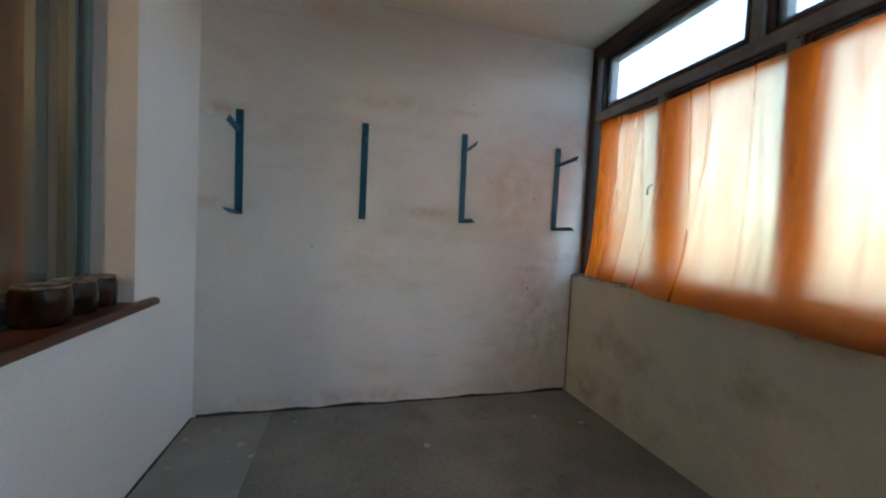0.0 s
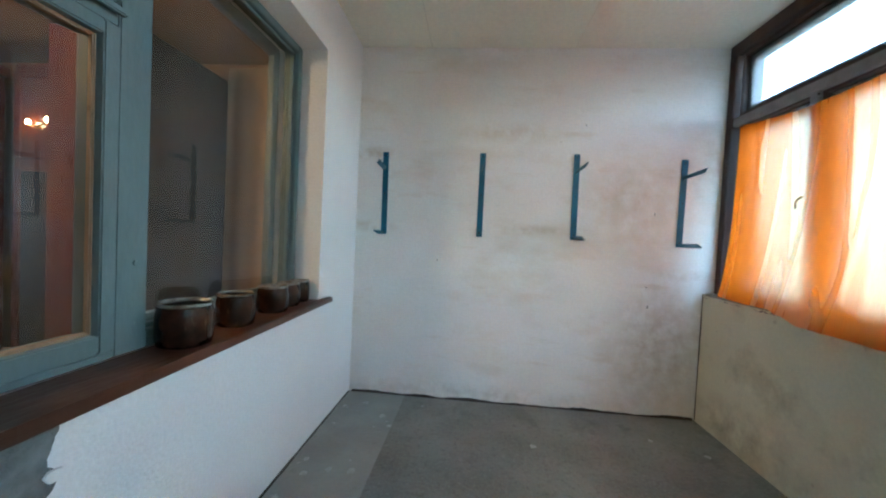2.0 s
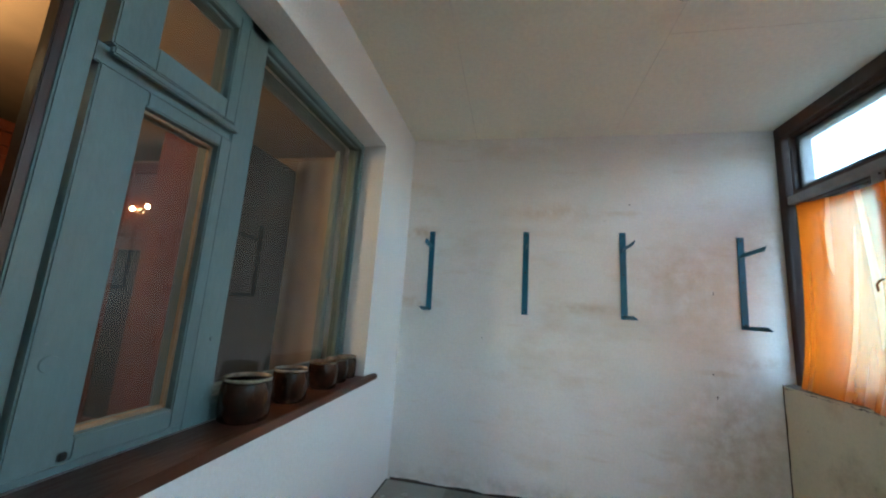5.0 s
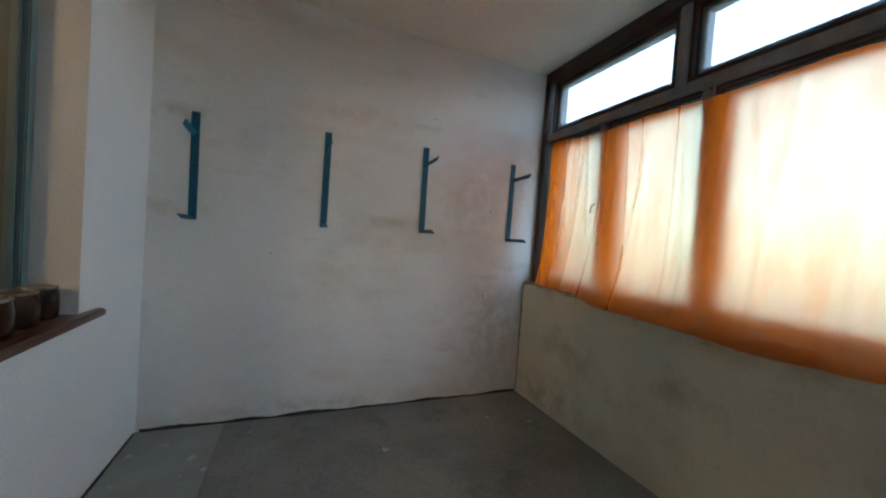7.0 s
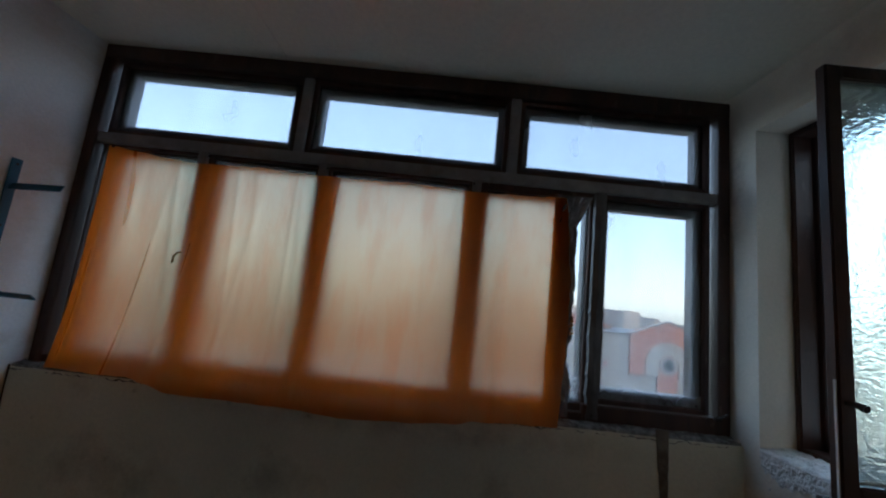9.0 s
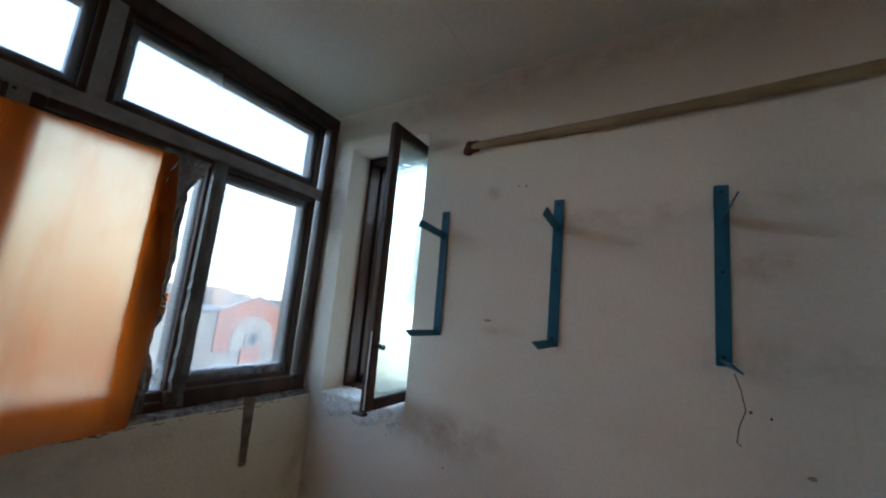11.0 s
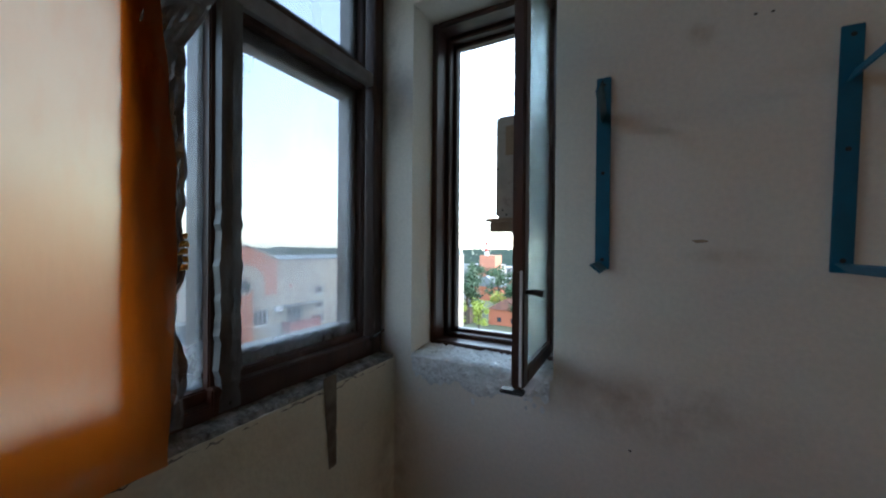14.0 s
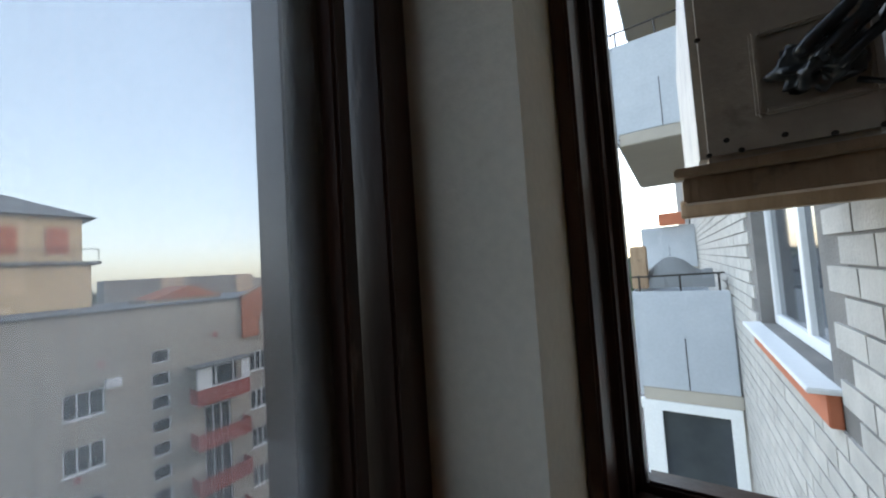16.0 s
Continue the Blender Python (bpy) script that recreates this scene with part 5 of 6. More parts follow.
part("cable", bm, M_BLACK, ac, "thin black cable", True)
ac.location += Vector((-0.032, 0, 0.012))
sh = thing("shelf_support", (2.0, AY - 0.4, 1.40), "weathered wooden shelf carrying the air conditioner", "shelf")
for y in (AY - 0.04, AY - 0.40):
    part("beam", bar("y", y - 0.028, y + 0.028, XF, 2.232, 1.420, 1.470, 0.004), M_BARE, sh)
part("post", bar("y", AY - 0.02, AY + 0.03, XF, XF + 0.045, 1.471, 1.74, 0.004), M_BARE, sh)
part("lath", bar("y", AY - 0.03, AY + 0.012, 1.90, 2.245, 1.4705, 1.4875, 0.003), M_BARE, sh)
bm = bmesh.new()
box(bm, XF, XF + 0.035, AY - 0.16, AY - 0.09, 1.45, 1.68, 0.004)
solid("junction_box", bm, M_AC, "small grey cable box on the brick wall", "cable box")


# ---- balconies along the house ----
def side_balcony(y0, y1, out, z, glazed, label):
    root = thing("neighbour_balcony", (XF + 0.5, y1, z), label, "balcony", "balconies along the house")
    part("slab", bar("y", y0, y1, XF, XF + out, z - 0.14, z, 0.01), M_STUCCO, root)
    part("side_panel", bar("y", y1 - 0.03, y1, XF + 0.02, XF + out, z, z + 1.05, 0.006), M_PANEL, root)
    part("side_panel", bar("y", y0, y0 + 0.03, XF + 0.02, XF + out, z, z + 1.05, 0.006), M_PANEL, root)
    part("front_panel", bar("x", XF + out, XF + out + 0.03, y0, y1, z - 0.1, z + 1.05, 0.006), M_PANEL, root)
    part("seam", bar("y", y1, y1 + 0.005, XF + out * 0.5, XF + out * 0.5 + 0.008, z, z + 0.55, 0.002), M_IRON, root)
    if glazed:
        for x0, x1 in ((XF + 0.02, XF + 0.12), (XF + out - 0.16, XF + out + 0.02)):
            part("post", bar("y", y1 - 0.07, y1 + 0.004, x0, x1, z + 1.05, z + 2.62, 0.005), M_PVC, root)
        part("rail", bar("y", y1 - 0.07, y1 + 0.006, XF + 0.02, XF + out + 0.04, z + 2.62, z + 2.72, 0.005), M_PVC, root)
        part("rail", bar("y", y1 - 0.07, y1 + 0.002, XF + 0.12, XF + out - 0.16, z + 1.05, z + 1.13, 0.005), M_PVC, root)
        bm = bmesh.new()
        box(bm, XF + 0.12, XF + out - 0.16, y1 - 0.05, y1 - 0.04, z + 1.12, z + 2.62)
        part("pane", bm, M_DARKGLASS, root)
    else:
        for x in (XF + 0.1, XF + out * 0.5, XF + out - 0.05):
            bm = bmesh.new()
            tube(bm, [(x, y1 - 0.02, z + 1.05), (x, y1 - 0.02, z + 1.23)], 0.010, 8)
            part("post", bm, M_IRON, root)
        bm = bmesh.new()
        tube(bm, [(XF + 0.05, y1 - 0.02, z + 1.23), (XF + out + 0.02, y1 - 0.02, z + 1.21)], 0.010, 8)
        part("handrail", bm, M_IRON, root)
    return root


BAL = "projecting neighbour balcony clad in grey sheet"
BALG = "glazed neighbour balcony with white posts and grey sheet"
side_balcony(-7.4, -4.2, 0.87, -0.14, False, BAL)
side_balcony(-7.4, -4.2, 0.87, -3.0, True, BALG)
side_balcony(-7.4, -4.2, 0.87, -5.86, True, BALG)
side_balcony(-7.4, -4.2, 0.89, 2.72, False, BAL)
side_balcony(-7.4, -4.2, 0.89, 5.6, False, BAL)
side_balcony(-13.5, -10.4, 1.15, 0.95, False, BAL)
side_balcony(-13.5, -10.4, 1.15, 3.8, False, BAL)
bm = bmesh.new()
box(bm, XF + 0.2, XF + 0.75, -10.45, -10.2, 2.02, 2.32, 0.01)
solid("red_board", bm, M_REDBAND, "red board standing on a far balcony rail", "board")
jk = thing("covered_junk", (2.3, -4.7, 0.9), "dark tarpaulin sagging over a line on the balcony", "tarpaulin")
bm = bmesh.new()
rows = []
for i in range(13):
    u = i / 12
    x = XF + 0.12 + 0.62 * u
    top = 1.12 + 0.16 * math.sin(math.pi * min(1, (1 - u) * 1.3)) + 0.02 * noise.noise((u * 9, 1, 0))
    rows.append([bm.verts.new((x, -4.42 - 0.02 * noise.noise((u * 7, 3, 0)), 0.93)), bm.verts.new((x, -4.46, 0.5 * (top + 0.93))), bm.verts.new((x, -4.62, top)), bm.verts.new((x, -4.9, 0.95))])
for a, c in zip(rows, rows[1:]):
    for k in range(3):
        bm.faces.new((a[k], c[k], c[k + 1], a[k + 1]))
part("tarpaulin", bm, M_ROOFGREY, jk)
bm = bmesh.new()
box(bm, 2.55, 2.72, -4.60, -4.42, 0.92, 1.42, 0.01)
solid("wooden_crate", bm, M_BARE, "weathered wooden crate on the balcony rail", "crate")
for pts in ([(2.68, -4.21, 3.75), (3.30, -4.25, 3.77)], [(2.68, -4.21, 2.66), (2.95, -4.25, 2.72)], [(2.55, -4.21, 3.93), (2.69, -4.21, 3.93), (2.69, -4.21, 3.72)]):
    bm = bmesh.new()
    tube(bm, pts, 0.010, 8)
    solid("drying_rod", bm, M_IRON, "thin metal washing-line rod sticking out from a balcony", "washing line", "washing-line rods")

# ---- opposite apartment house ----
FX = 30.0
PITCH, TOPF = 2.86, -5.62
opp = thing("apartment_house", (FX, -20, GZ), "pale grey apartment house with orange gable and red balconies", "house")
holes = []
win_spots = []
cols = [(5.2, 3.5), (1.6, -0.1), (-4.45, -6.15), (-14.36, -15.75), (-17.85, -19.2), (-27.85, -29.1), (-32.0, -33.7), (-36.5, -38.0), (-43.5, -45.0), (-47, -48.4)]
for a, b in cols:
    for f in range(6):
        z = TOPF - PITCH * f
        win_spots.append((b, a, z, z + 1.42))
for a, b in ((-8.3, -9.3), (-24.4, -25.6), (-40, -41)):
    for f in range(11):
        z = -3.55 - 1.43 * f
        win_spots.append((b, a, z, z + 0.85))
for a, b in ((-11.2, -12.9), (-21.2, -22.9)):
    for f in range(6):
        z = -6.5 - PITCH * f
        win_spots.append((b, a, z, z + 2.2))
holes = list(win_spots)
bm = bmesh.new()
cut_wall(bm, "x", FX, FX + 0.4, -60.0, 9.0, GZ, 0.0, holes)
part("wall", bm, M_STUCCO, opp)
bm = bmesh.new()
box(bm, FX + 0.42, FX + 13, -60, 9, GZ, -0.25)
part("core", bm, M_DARKGLASS, opp, "dark rooms behind the windows")
bm = bmesh.new()
box(bm, FX - 0.15, FX + 13.2, -60.2, 9.2, 0.004, 0.12, 0.02)
part("roof", bm, M_ROOFGREY, opp, "flat grey roof edge")
wmesh = {}
for y0, y1, z0, z1 in win_spots:
    key = (round(y1 - y0, 2), round(z1 - z0, 2))
    if key not in wmesh:
        w, h = key
        bm = bmesh.new()
        rectangle(bm, "x", 0.10, 0.16, 0, w, 0, h, 0.07, 0.0)
        if w > 1.3:
            for q in (w * 0.36, w * 0.66):
                box(bm, 0.10, 0.16, q - 0.035, q + 0.035, 0.07, h - 0.07)
        if w > 1.05 and h < 2:
            box(bm, -0.10, 0.10, -0.05, w + 0.05, -0.05, -0.002)
        fm = mesh_of("window_frame", bm, M_PVC)
        bm = bmesh.new()
        box(bm, 0.13, 0.14, 0.05, w - 0.05, 0.05, h - 0.05)
        wmesh[key] = (fm, mesh_of("pane", bm, M_DARKGLASS))
    fm, pm = wmesh[key]
    o = new("window", fm)
    o.parent = opp
    o.matrix_parent_inverse = Matrix.Translation(-opp.location)
    o.location = (FX, y0, z0)
    p = new("pane", pm)
    p.parent = o


def opp_balcony(y0, y1, z, roofed):
    part("balcony_slab", bar("x", FX - 1.05, FX, y0, y1, z - 0.15, z, 0.0), M_STUCCO, opp)
    b = part("balcony_panel", bar("x", FX - 1.1, FX - 1.05, y0, y1, z - 0.12, z + 0.95, 0.01), M_MAROON, opp, "dull red balcony panel")
    for y in (y0, y1 - 0.05):
        part("side_panel", bar("x", FX - 1.05, FX, y, y + 0.05, z, z + 0.95, 0.0), M_MAROON, b)
    if roofed:
        part("canopy", bar("x", FX - 1.35, FX, y0 - 0.15, y1 + 0.15, z + 2.35, z + 2.47, 0.02), M_ROOFGREY, opp, "grey canopy over the balcony")


for k in range(5):
    opp_balcony(-13.75, -10.35, -6.62 - PITCH * k, k == 0)
    opp_balcony(-24.1, -20.6, -6.55 - PITCH * k, k == 0)
    opp_balcony(-36.0, -34.2, -6.55 - PITCH * k, k == 0)
for y0, y1, z in ((-13.75, -10.35, -6.62), (-24.1, -20.6, -9.41)):
    bm = bmesh.new()
    rectangle(bm, "x", FX - 1.08, FX - 1.0, y0, y1, z + 0.95, z + 2.34, 0.08, 0.0)
    for q in (0.33, 0.66):
        box(bm, FX - 1.08, FX - 1.0, y0 + (y1 - y0) * q - 0.04, y0 + (y1 - y0) * q + 0.04, z + 1.03, z + 2.26)
    g_ = part("balcony_glazing", bm, M_PVC, opp, "white framed balcony glazing")
    bm = bmesh.new()
    box(bm, FX - 1.05, FX - 1.03, y0 + 0.9, y1 - 0.6, z + 1.03, z + 2.26)
    part("pane", bm, M_DARKGLASS, g_)
    for a, b in ((y0, y0 + 0.55), (y1 - 0.9, y1)):
        part("white_panel", bar("x", FX - 1.10, FX - 1.02, a, b, z + 0.96, z + 2.30, 0.0), M_PVC, g_)

# orange gable with its white arch and round window
def disc_ring(bm, cy, cz, r0, r1, x0, x1, a0=0.0, a1=2 * math.pi, n=40):
    """A flat ring, or a part of one, standing upright across x."""
    loops = []
    for i in range(n + 1):
        a = a0 + (a1 - a0) * i / n
        c, s = math.cos(a), math.sin(a)
        loops.append([bm.verts.new((x, cy + r * c, cz + r * s)) for x, r in ((x0, r0), (x0, r1), (x1, r1), (x1, r0))])
    for p, q in zip(loops, loops[1:]):
        for k in range(4):
            bm.faces.new((p[k], p[(k + 1) % 4], q[(k + 1) % 4], q[k]))


bm = bmesh.new()
outline = [(-13.82, -2.95), (-13.82, 0.15), (-15.2, 0.80), (-16.85, 1.38), (-18.5, 0.80), (-19.85, 0.15), (-19.85, -2.95)]
fr = [bm.verts.new((FX - 0.25, y, z)) for y, z in outline]
bk = [bm.verts.new((FX + 0.3, y, z)) for y, z in outline]
bm.faces.new(fr)
bm.faces.new(bk[::-1])
for i in range(len(fr)):
    j = (i + 1) % len(fr)
    bm.faces.new((fr[i], fr[j], bk[j], bk[i]))
ga = part("gable", bm, M_ORANGE, opp, "orange rendered gable")
bm = bmesh.new()
for (y0, z0), (y1, z1) in zip(outline[1:], outline[2:6]):
    tube(bm, [(FX - 0.28, y0, z0), (FX - 0.28, y1, z1)], 0.10, 8)
part("coping", bm, M_STUCCO, ga)
bm = bmesh.new()
disc_ring(bm, -16.83, -2.05, 0.80, 1.80, FX - 0.34, FX - 0.25, 0, math.pi)
box(bm, FX - 0.34, FX - 0.25, -18.63, -17.63, -2.95, -2.05)
box(bm, FX - 0.34, FX - 0.25, -16.03, -15.03, -2.95, -2.05)
part("arch", bm, M_STUCCO, ga, "pale grey arch")
bm = bmesh.new()
disc_ring(bm, -16.83, -2.05, 0.48, 0.70, FX - 0.36, FX - 0.25)
oc = part("round_window", bm, M_STUCCO, ga)
bm = bmesh.new()
bmesh.ops.create_cone(bm, segments=32, cap_ends=True, radius1=0.49, radius2=0.49, depth=0.04, matrix=pose(FX - 0.27, -16.83, -2.05, 0, 90, 0))
part("pane", bm, M_DARKGLASS, oc)
part("pilaster", bar("x", FX - 0.22, FX, -17.60, -16.05, GZ, -2.95, 0.0), M_ORANGE, opp, "orange painted pilaster")
part("attic_wall", bar("x", FX + 2.5, FX + 6, -13.6, -8.9, 0.12, 0.4, 0.0), M_STUCCO, opp)
bm = bmesh.new()
o2 = [(-13.7, 0.35), (-11.5, 1.22), (-9.0, 0.35)]
fr = [bm.verts.new((FX + 2.4, y, z)) for y, z in o2]
bk = [bm.verts.new((FX + 6.2, y, z)) for y, z in o2]
bm.faces.new(fr)
bm.faces.new(bk[::-1])
for i in range(3):
    j = (i + 1) % 3
    bm.faces.new((fr[i], fr[j], bk[j], bk[i]))
part("roof_gable", bm, M_ORANGE, opp, "orange tiled roof gable")
for y, z in ((-6.0, -2.9), (-12.0, -2.35), (-21.5, -2.4), (-5.0, -8.8), (-29, -2.6)):
    part("vent_hole", bar("x", FX - 0.03, FX, y - 0.14, y + 0.14, z - 0.18, z + 0.18, 0.0), M_MAROON, opp, "small red vent")
for y, z in ((-16.0, -6.4), (-18.0, -8.6), (-20.1, -4.6), (-6.5, -4.3), (-30, -7)):
    part("cooler", bar("x", FX - 0.3, FX, y - 0.35, y + 0.35, z, z + 0.5, 0.02), M_PVC, opp, "small outdoor cooling unit")

tw = thing("roof_pavilion", (46, -4, 0), "cream rooftop pavilion with a hipped grey roof", "pavilion")
bm = bmesh.new()
box(bm, 38.0, 46, -7.4, 1.5, GZ, 3.2)
part("lower_storey", bm, M_YELLOW, tw)
bm = bmesh.new()
box(bm, 37.6, 46.2, -7.9, 2.0, 3.2, 3.42, 0.03)
part("ledge", bm, M_ROOFGREY, tw)
bm = bmesh.new()
box(bm, 38.3, 45, -7.0, 1.0, 3.42, 6.6)
up_ = part("upper_storey", bm, M_YELLOW, tw)
for y in (-6.3, -3.9, -1.5):
    part("window", bar("x", 38.23, 38.3, y, y + 1.1, 4.0, 5.8, 0.0), M_REDBAND, up_, "red framed window")
for k in range(8):
    bm = bmesh.new()
    tube(bm, [(37.75, -7.75 + 1.3 * k, 3.42), (37.75, -7.75 + 1.3 * k, 4.3)], 0.03, 6)
    part("rail_post", bm, M_IRON, tw)
bm = bmesh.new()
tube(bm, [(37.75, -7.75, 4.3), (37.75, 1.35, 4.3)], 0.03, 6)
part("handrail", bm, M_IRON, tw)
bm = bmesh.new()
b4 = [bm.verts.new(p) for p in ((37.6, -7.7, 6.6), (46, -7.7, 6.6), (46, 1.7, 6.6), (37.6, 1.7, 6.6))]
a1 = bm.verts.new((41.5, -3.0, 8.6))
bm.faces.new(b4[::-1])
for i in range(4):
    bm.faces.new((b4[i], b4[(i + 1) % 4], a1))
part("roof", bm, M_ROOFGREY, tw)


# ---- distant blocks ----
def far_block(y0, y1, x, top, warm):
    root = thing("distant_block", (x, y0, GZ), "distant grey panel apartment block with a cream end", "house", "distant apartment blocks")
    bm = bmesh.new()
    box(bm, x, x + 14, y0 + warm, y1, GZ, top)
    part("wall", bm, M_FARWALL, root)
    bm = bmesh.new()
    box(bm, x - 0.5, x + 14, y0, y0 + warm, GZ, top)
    part("end_wall", bm, M_FARWARM, root, "cream end wall")
    n = int((y1 - y0 - warm) / 3.4)
    for k in range(n):
        y = y0 + warm + 0.8 + 3.4 * k
        bm = bmesh.new()
        for f in range(9):
            box(bm, x - 0.3, x, y, y + 2.0, top - 2.2 - 2.9 * f, top - 0.9 - 2.9 * f)
        part("loggia_column", bm, M_FARDARK, root)


far_block(-113, -70, 300, 6.6, 14)
far_block(-168, -117, 310, 6.8, 14)
far_block(-420, -360, 700, 5.0, 10)
bm = bmesh.new()
rng = random.Random(4)
for k in range(60):
    x, y = rng.uniform(45, 260), rng.uniform(-250, 30)
    w, d, h = rng.uniform(8, 22), rng.uniform(8, 16), rng.uniform(4, 14)
    if abs(x - 40) < 14 and y > -62:
        continue
    box(bm, x, x + w, y, y + d, GZ, GZ + h)
tagged(solid("far_houses", bm, M_FARWALL, "crowd of low distant houses between trees", "houses"), kind="stuff")


# ---- trees, woods, small houses ----
def tree(seed, h, material, label):
    rng = random.Random(seed)
    root = thing("tree", (0, 0, 0), label, "tree", "trees below the house")
    bm = bmesh.new()
    tube(bm, [(0, 0, 0), (0.05 * h * 0.3, 0, h * 0.25), (0.02 * h, 0.02 * h, h * 0.55), (0, 0.03 * h, h * 0.85)], [0.035 * h, 0.026 * h, 0.015 * h, 0.004 * h], 8)
    for k in range(7):
        a = rng.uniform(0, 6.28)
        z = h * rng.uniform(0.3, 0.6)
        tube(bm, [(0.02 * h, 0.01 * h, z), (0.14 * h * math.cos(a), 0.14 * h * math.sin(a), z + 0.12 * h), (0.26 * h * math.cos(a), 0.26 * h * math.sin(a), z + 0.2 * h)], [0.012 * h, 0.008 * h, 0.002 * h], 6)
    part("trunk", bm, M_BARK, root)
    verts, faces = [], []
    lumps = [(rng.uniform(-0.24, 0.24) * h, rng.uniform(-0.24, 0.24) * h, rng.uniform(0.36, 0.92) * h, rng.uniform(0.09, 0.17) * h) for _ in range(16)]
    for cx, cy, cz, r in lumps:
        for _ in range(70):
            d = Vector((rng.gauss(0, 1), rng.gauss(0, 1), rng.gauss(0, 1))).normalized() * r * rng.uniform(0.55, 1.1)
            c = Vector((cx, cy, cz)) + d
            n = (d.normalized() + Vector((rng.uniform(-.6, .6), rng.uniform(-.6, .6), rng.uniform(-.2, .8)))).normalized()
            t1 = n.orthogonal().normalized()
            t2 = n.cross(t1)
            s = h * rng.uniform(0.016, 0.034)
            i = len(verts)
            verts += [c + t1 * s, c + t2 * s * 0.7, c - t1 * s, c - t2 * s * 0.7]
            faces.append((i, i + 1, i + 2, i + 3))
    me = bpy.data.meshes.new("crown")
    me.from_pydata([tuple(q) for q in verts], [], faces)
    me.materials.append(material)
    cr = new("crown", me)
    cr.parent = root
    return root


t_green = tree(11, 12.0, M_LEAF, "dark green leafy tree beside the yard")
t_dark = tree(23, 16.0, M_LEAF, "tall dark green leafy tree beside the yard")
t_yel = tree(37, 9.0, M_LEAFY, "tree with yellowing autumn leaves")
spots_t = [(t_green, 20, -104), (t_dark, 23.5, -97), (t_yel, 37.0, -85), (t_yel, 43.5, -84), (t_green, 46, -100), (t_dark, 45, -94), (t_dark, 27.2, -99), (t_green, 30, -98), (t_green, 20, -124), (t_green, 17.5, -95), (t_dark, 34, -114), (t_green, 25, -112),
           (t_yel, 38, -104), (t_dark, 48, -130), (t_green, 24, -140), (t_dark, 30, -150), (t_green, 54, -118), (t_dark, 62, -140), (t_green, 40, -150), (t_dark, 22, -165), (t_green, 32, -170), (t_green, 50, -170), (t_dark, 40, -185), (t_green, 28, -190), (t_green, 66, -160), (t_dark, 75, -175), (t_green, 58, -195), (t_green, 33, -104), (t_green, 54, -96)]
seen_t = set()
for proto, x, y in spots_t:
    if proto not in seen_t:
        proto.location = (x, y, GZ)
        seen_t.add(proto)
    else:
        copy_thing(proto, pose(x, y, GZ, 0, 0, (x * 47 + y * 13) % 360))


def cottage(x, y, w, d, h, wall, roof):
    root = thing("cottage", (x, y, GZ), "low house with a pitched roof among the trees", "house", "low houses in the gardens")
    bm = bmesh.new()
    box(bm, x, x + w, y, y + d, GZ, GZ + h)
    b_ = part("wall", bm, wall, root)
    bm = bmesh.new()
    pts = [(x - 0.5, y - 0.4, GZ + h), (x + w + 0.5, y - 0.4, GZ + h), (x + w / 2, y - 0.4, GZ + h + w * 0.32)]
    f0 = [bm.verts.new(p) for p in pts]
    f1 = [bm.verts.new((p[0], y + d + 0.4, p[2])) for p in pts]
    bm.faces.new(f0)
    bm.faces.new(f1[::-1])
    for i in range(3):
        j = (i + 1) % 3
        bm.faces.new((f0[i], f0[j], f1[j], f1[i]))
    part("roof", bm, roof, root)
    for k in range(2):
        part("window", bar("y", y + d - 0.02, y + d + 0.03, x + w * (0.22 + 0.4 * k), x + w * (0.22 + 0.4 * k) + 1.2, GZ + 1.0, GZ + 2.3, 0.0), M_DARKGLASS, b_)


cottage(15.5, -112, 11, 9, 4.6, M_BROWNHOUSE, M_ROOFGREY)
cottage(29, -106, 10, 9, 4.5, M_REDBAND, M_TILE)
cottage(30, -134, 12, 9, 5, M_YELLOW, M_TILE)
cottage(44, -104, 12, 9, 5, M_BROWNHOUSE, M_ROOFGREY)
cottage(38, -165, 16, 10, 6, M_ORANGE, M_TILE)
cottage(50, -150, 14, 10, 6, M_REDBAND, M_ROOFGREY)
cottage(60, -180, 16, 10, 7, M_STUCCO, M_TILE)
cottage(26, -200, 16, 10, 6, M_STUCCO, M_TILE)
cottage(46, -215, 18, 10, 7, M_YELLOW, M_ROOFGREY)

verts, faces = [], []
rng = random.Random(8)
for k in range(9000):
    a = rng.uniform(math.radians(-100), math.radians(15))
    r = rng.uniform(170, 900) if k < 7000 else rng.uniform(900, 2200)
    c = Vector((r * math.cos(a), r * math.sin(a), GZ + rng.uniform(1, 9) * (1 if r < 900 else 1.6)))
    if c.x < 4:
        continue
    s = rng.uniform(2.5, 6) * (1 if r < 900 else 2.5)
    u = Vector((-math.sin(a), math.cos(a), 0))
    up = Vector((0, 0, 1))
    i = len(verts)
    t = rng.uniform(0.5, 1.0)
    verts += [c - u * s, c - up * s * 0.5, c + u * s * t, c + up * s * 0.6 * t + u * rng.uniform(-1, 1)]
    faces.append((i, i + 1, i + 2, i + 3))
me = bpy.data.meshes.new("woods")
me.from_pydata([tuple(q) for q in verts], [], faces)
me.materials.append(M_LEAFFAR)
tagged(new("woods", me), "distant green belts of trees to the horizon", "woods", kind="stuff")

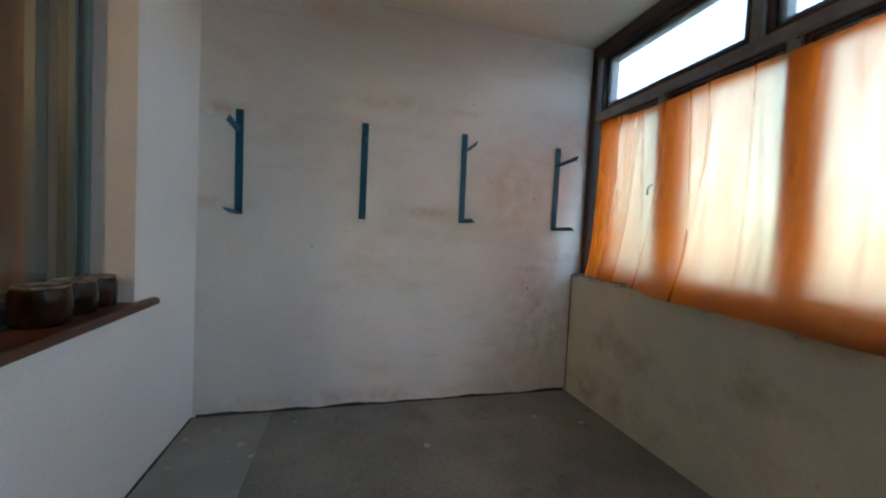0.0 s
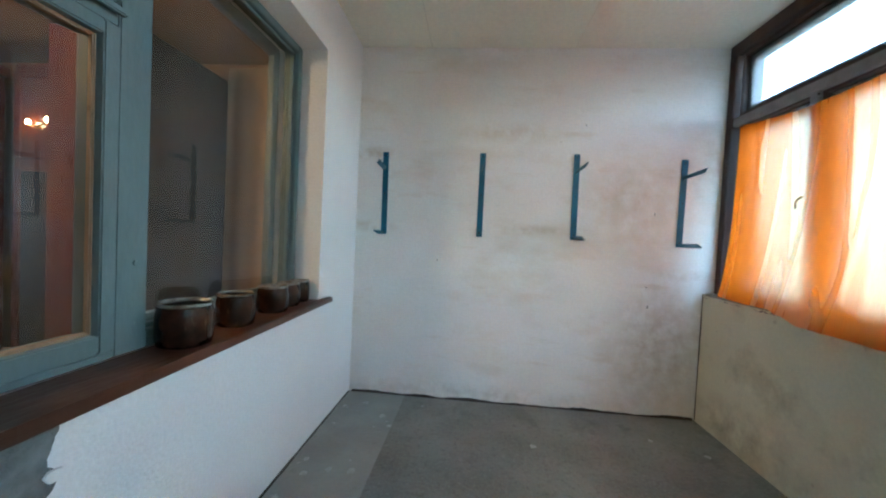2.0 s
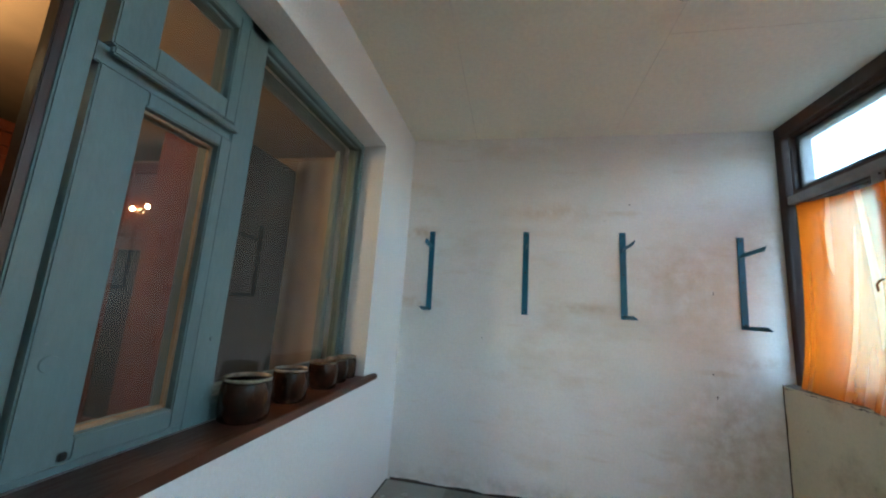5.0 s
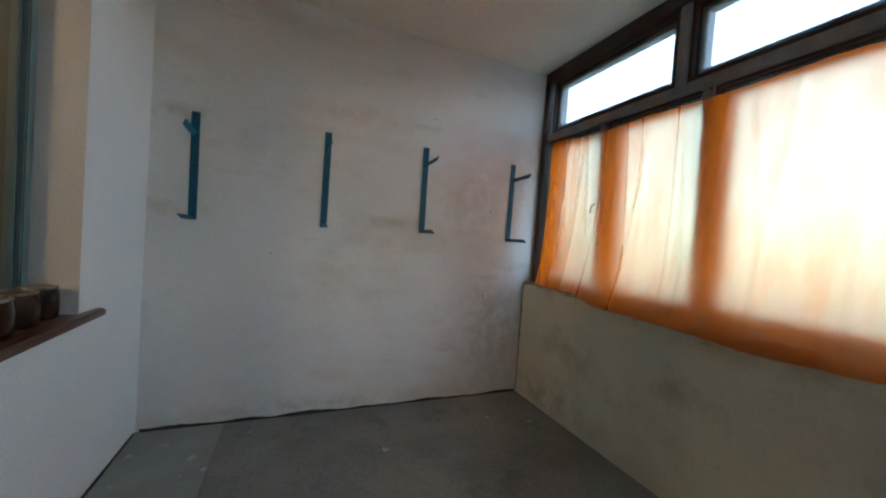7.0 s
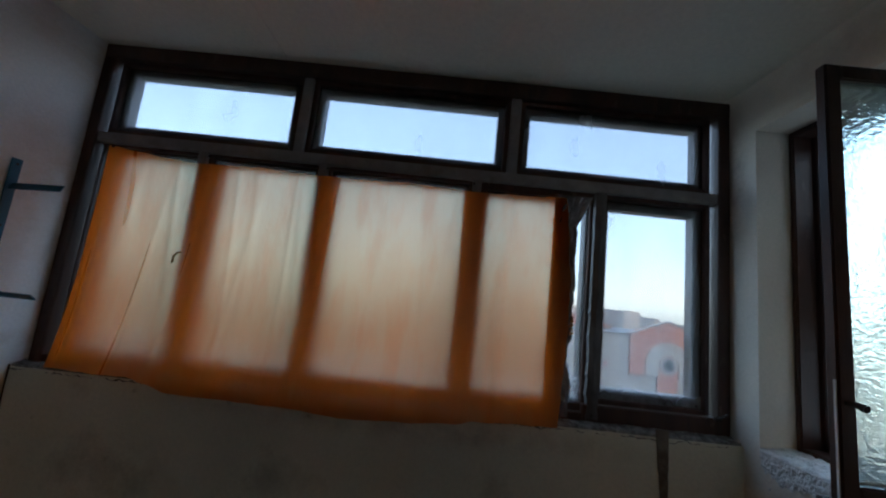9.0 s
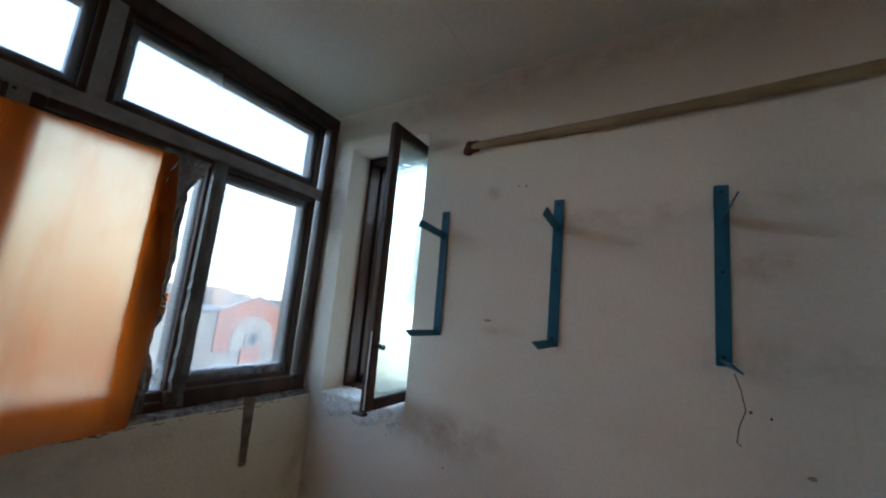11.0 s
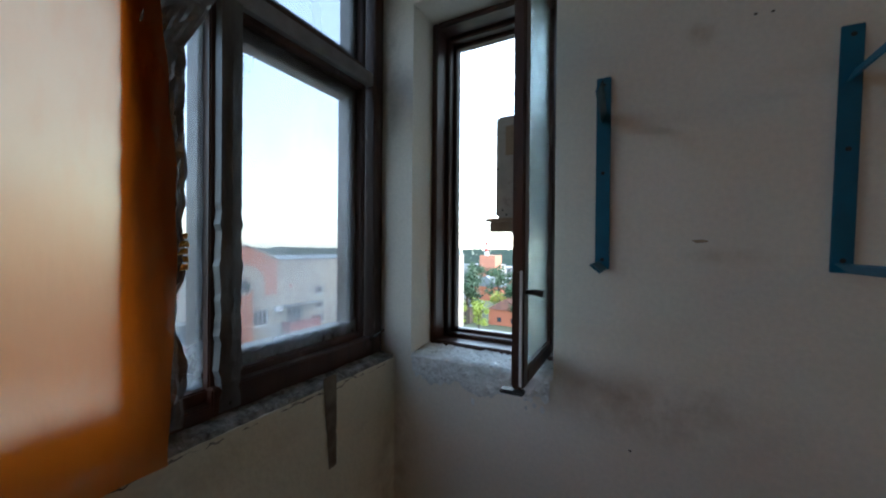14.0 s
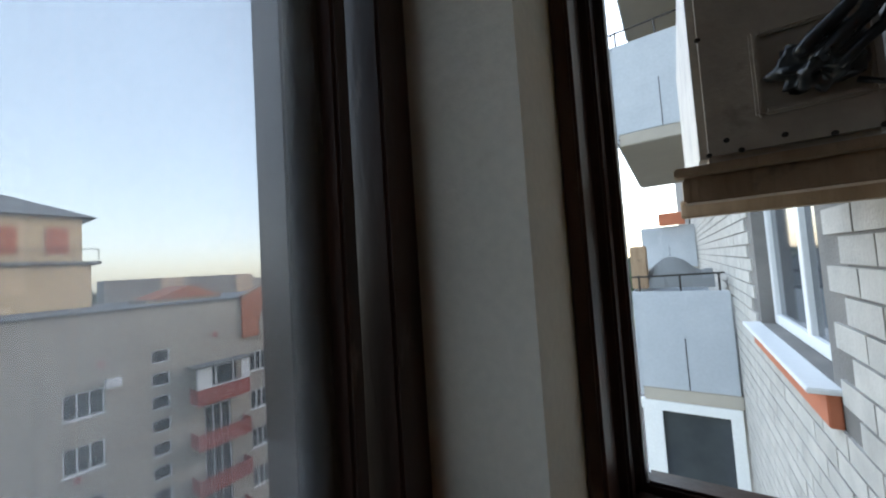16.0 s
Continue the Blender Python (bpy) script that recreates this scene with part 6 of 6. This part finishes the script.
oh = thing("orange_house", (66, -165, GZ), "orange brick house with a tall chimney far off", "house")
part("wall", bar("y", -175, -165, 62, 70, GZ, -2.5, 0.0), M_ORANGE, oh)
for k in range(4):
    part("chimney", bar("y", -172, -170.5, 68 + 0.05 * k, 69.5 - 0.05 * k, -2.5 + 1.7 * k, -0.8 + 1.7 * k, 0.0), M_MAROON if k % 2 else M_PVC, oh, "red and white chimney band")
cm = thing("chimney_mast", (78, -160, GZ), "tall thin white mast beyond the gardens", "mast")
bm = bmesh.new()
tube(bm, [(78, -160, GZ), (78, -160, 9)], [0.9, 0.5], 10)
part("shaft", bm, M_PVC, cm)


# ---- parked cars ----
def car(x, y, turn):
    root = thing("car", (0, 0, 0), "white parked saloon car in the yard", "car", "cars in the yard")
    bm = bmesh.new()
    box(bm, -0.85, 0.85, -2.15, 2.15, 0.35, 0.85, 0.12)
    part("body", bm, M_CARWHITE, root)
    bm = bmesh.new()
    v = box(bm, -0.75, 0.75, -1.2, 1.1, 0.85, 1.42)
    for q in v:
        if q.co.z > 1.2:
            q.co.y *= 0.68
            q.co.x *= 0.85
    cb = part("cabin", bm, M_DARKGLASS, root, "dark windows")
    bm = bmesh.new()
    box(bm, -0.62, 0.62, -0.78, 0.72, 1.40, 1.46, 0.02)
    part("roof", bm, M_CARWHITE, cb)
    for sx in (-0.8, 0.8):
        for sy in (-1.35, 1.35):
            bm = bmesh.new()
            bmesh.ops.create_cone(bm, segments=18, cap_ends=True, radius1=0.32, radius2=0.32, depth=0.2, matrix=pose(sx, sy, 0.32, 0, 90, 0))
            part("wheel", bm, M_RUBBER, root)
    root.matrix_basis = pose(x, y, GZ + 0.03, 0, 0, turn)
    return root


c0 = car(15.6, -60.4, 70)
copy_thing(c0, pose(11.5, -65.4, GZ + 0.03, 0, 0, 75))
copy_thing(c0, pose(14, -73, GZ + 0.03, 0, 0, 20))

# ---- bricks of the house front, nearest first ----
brick_mesh = []
for k in range(4):
    bm = bmesh.new()
    box(bm, 0, 0.012, 0, LEN, 0, HGT)
    for q in bm.verts:
        q.co += Vector((0.0015, 0.0015, 0.0015)) * noise.noise(q.co * 50 + Vector((k * 7, 0, 0)))
    brick_mesh.append(mesh_of("brick", bm, M_BRICK))
for k, (y, z) in enumerate(near_bricks):
    b = new("brick", brick_mesh[k % 4])
    b.parent = fac
    b.matrix_parent_inverse = Matrix.Translation(-fac.location)
    b.location = (XF - 0.012 + 0.002 * noise.noise((y * 9, z * 9, 3)), y, z)
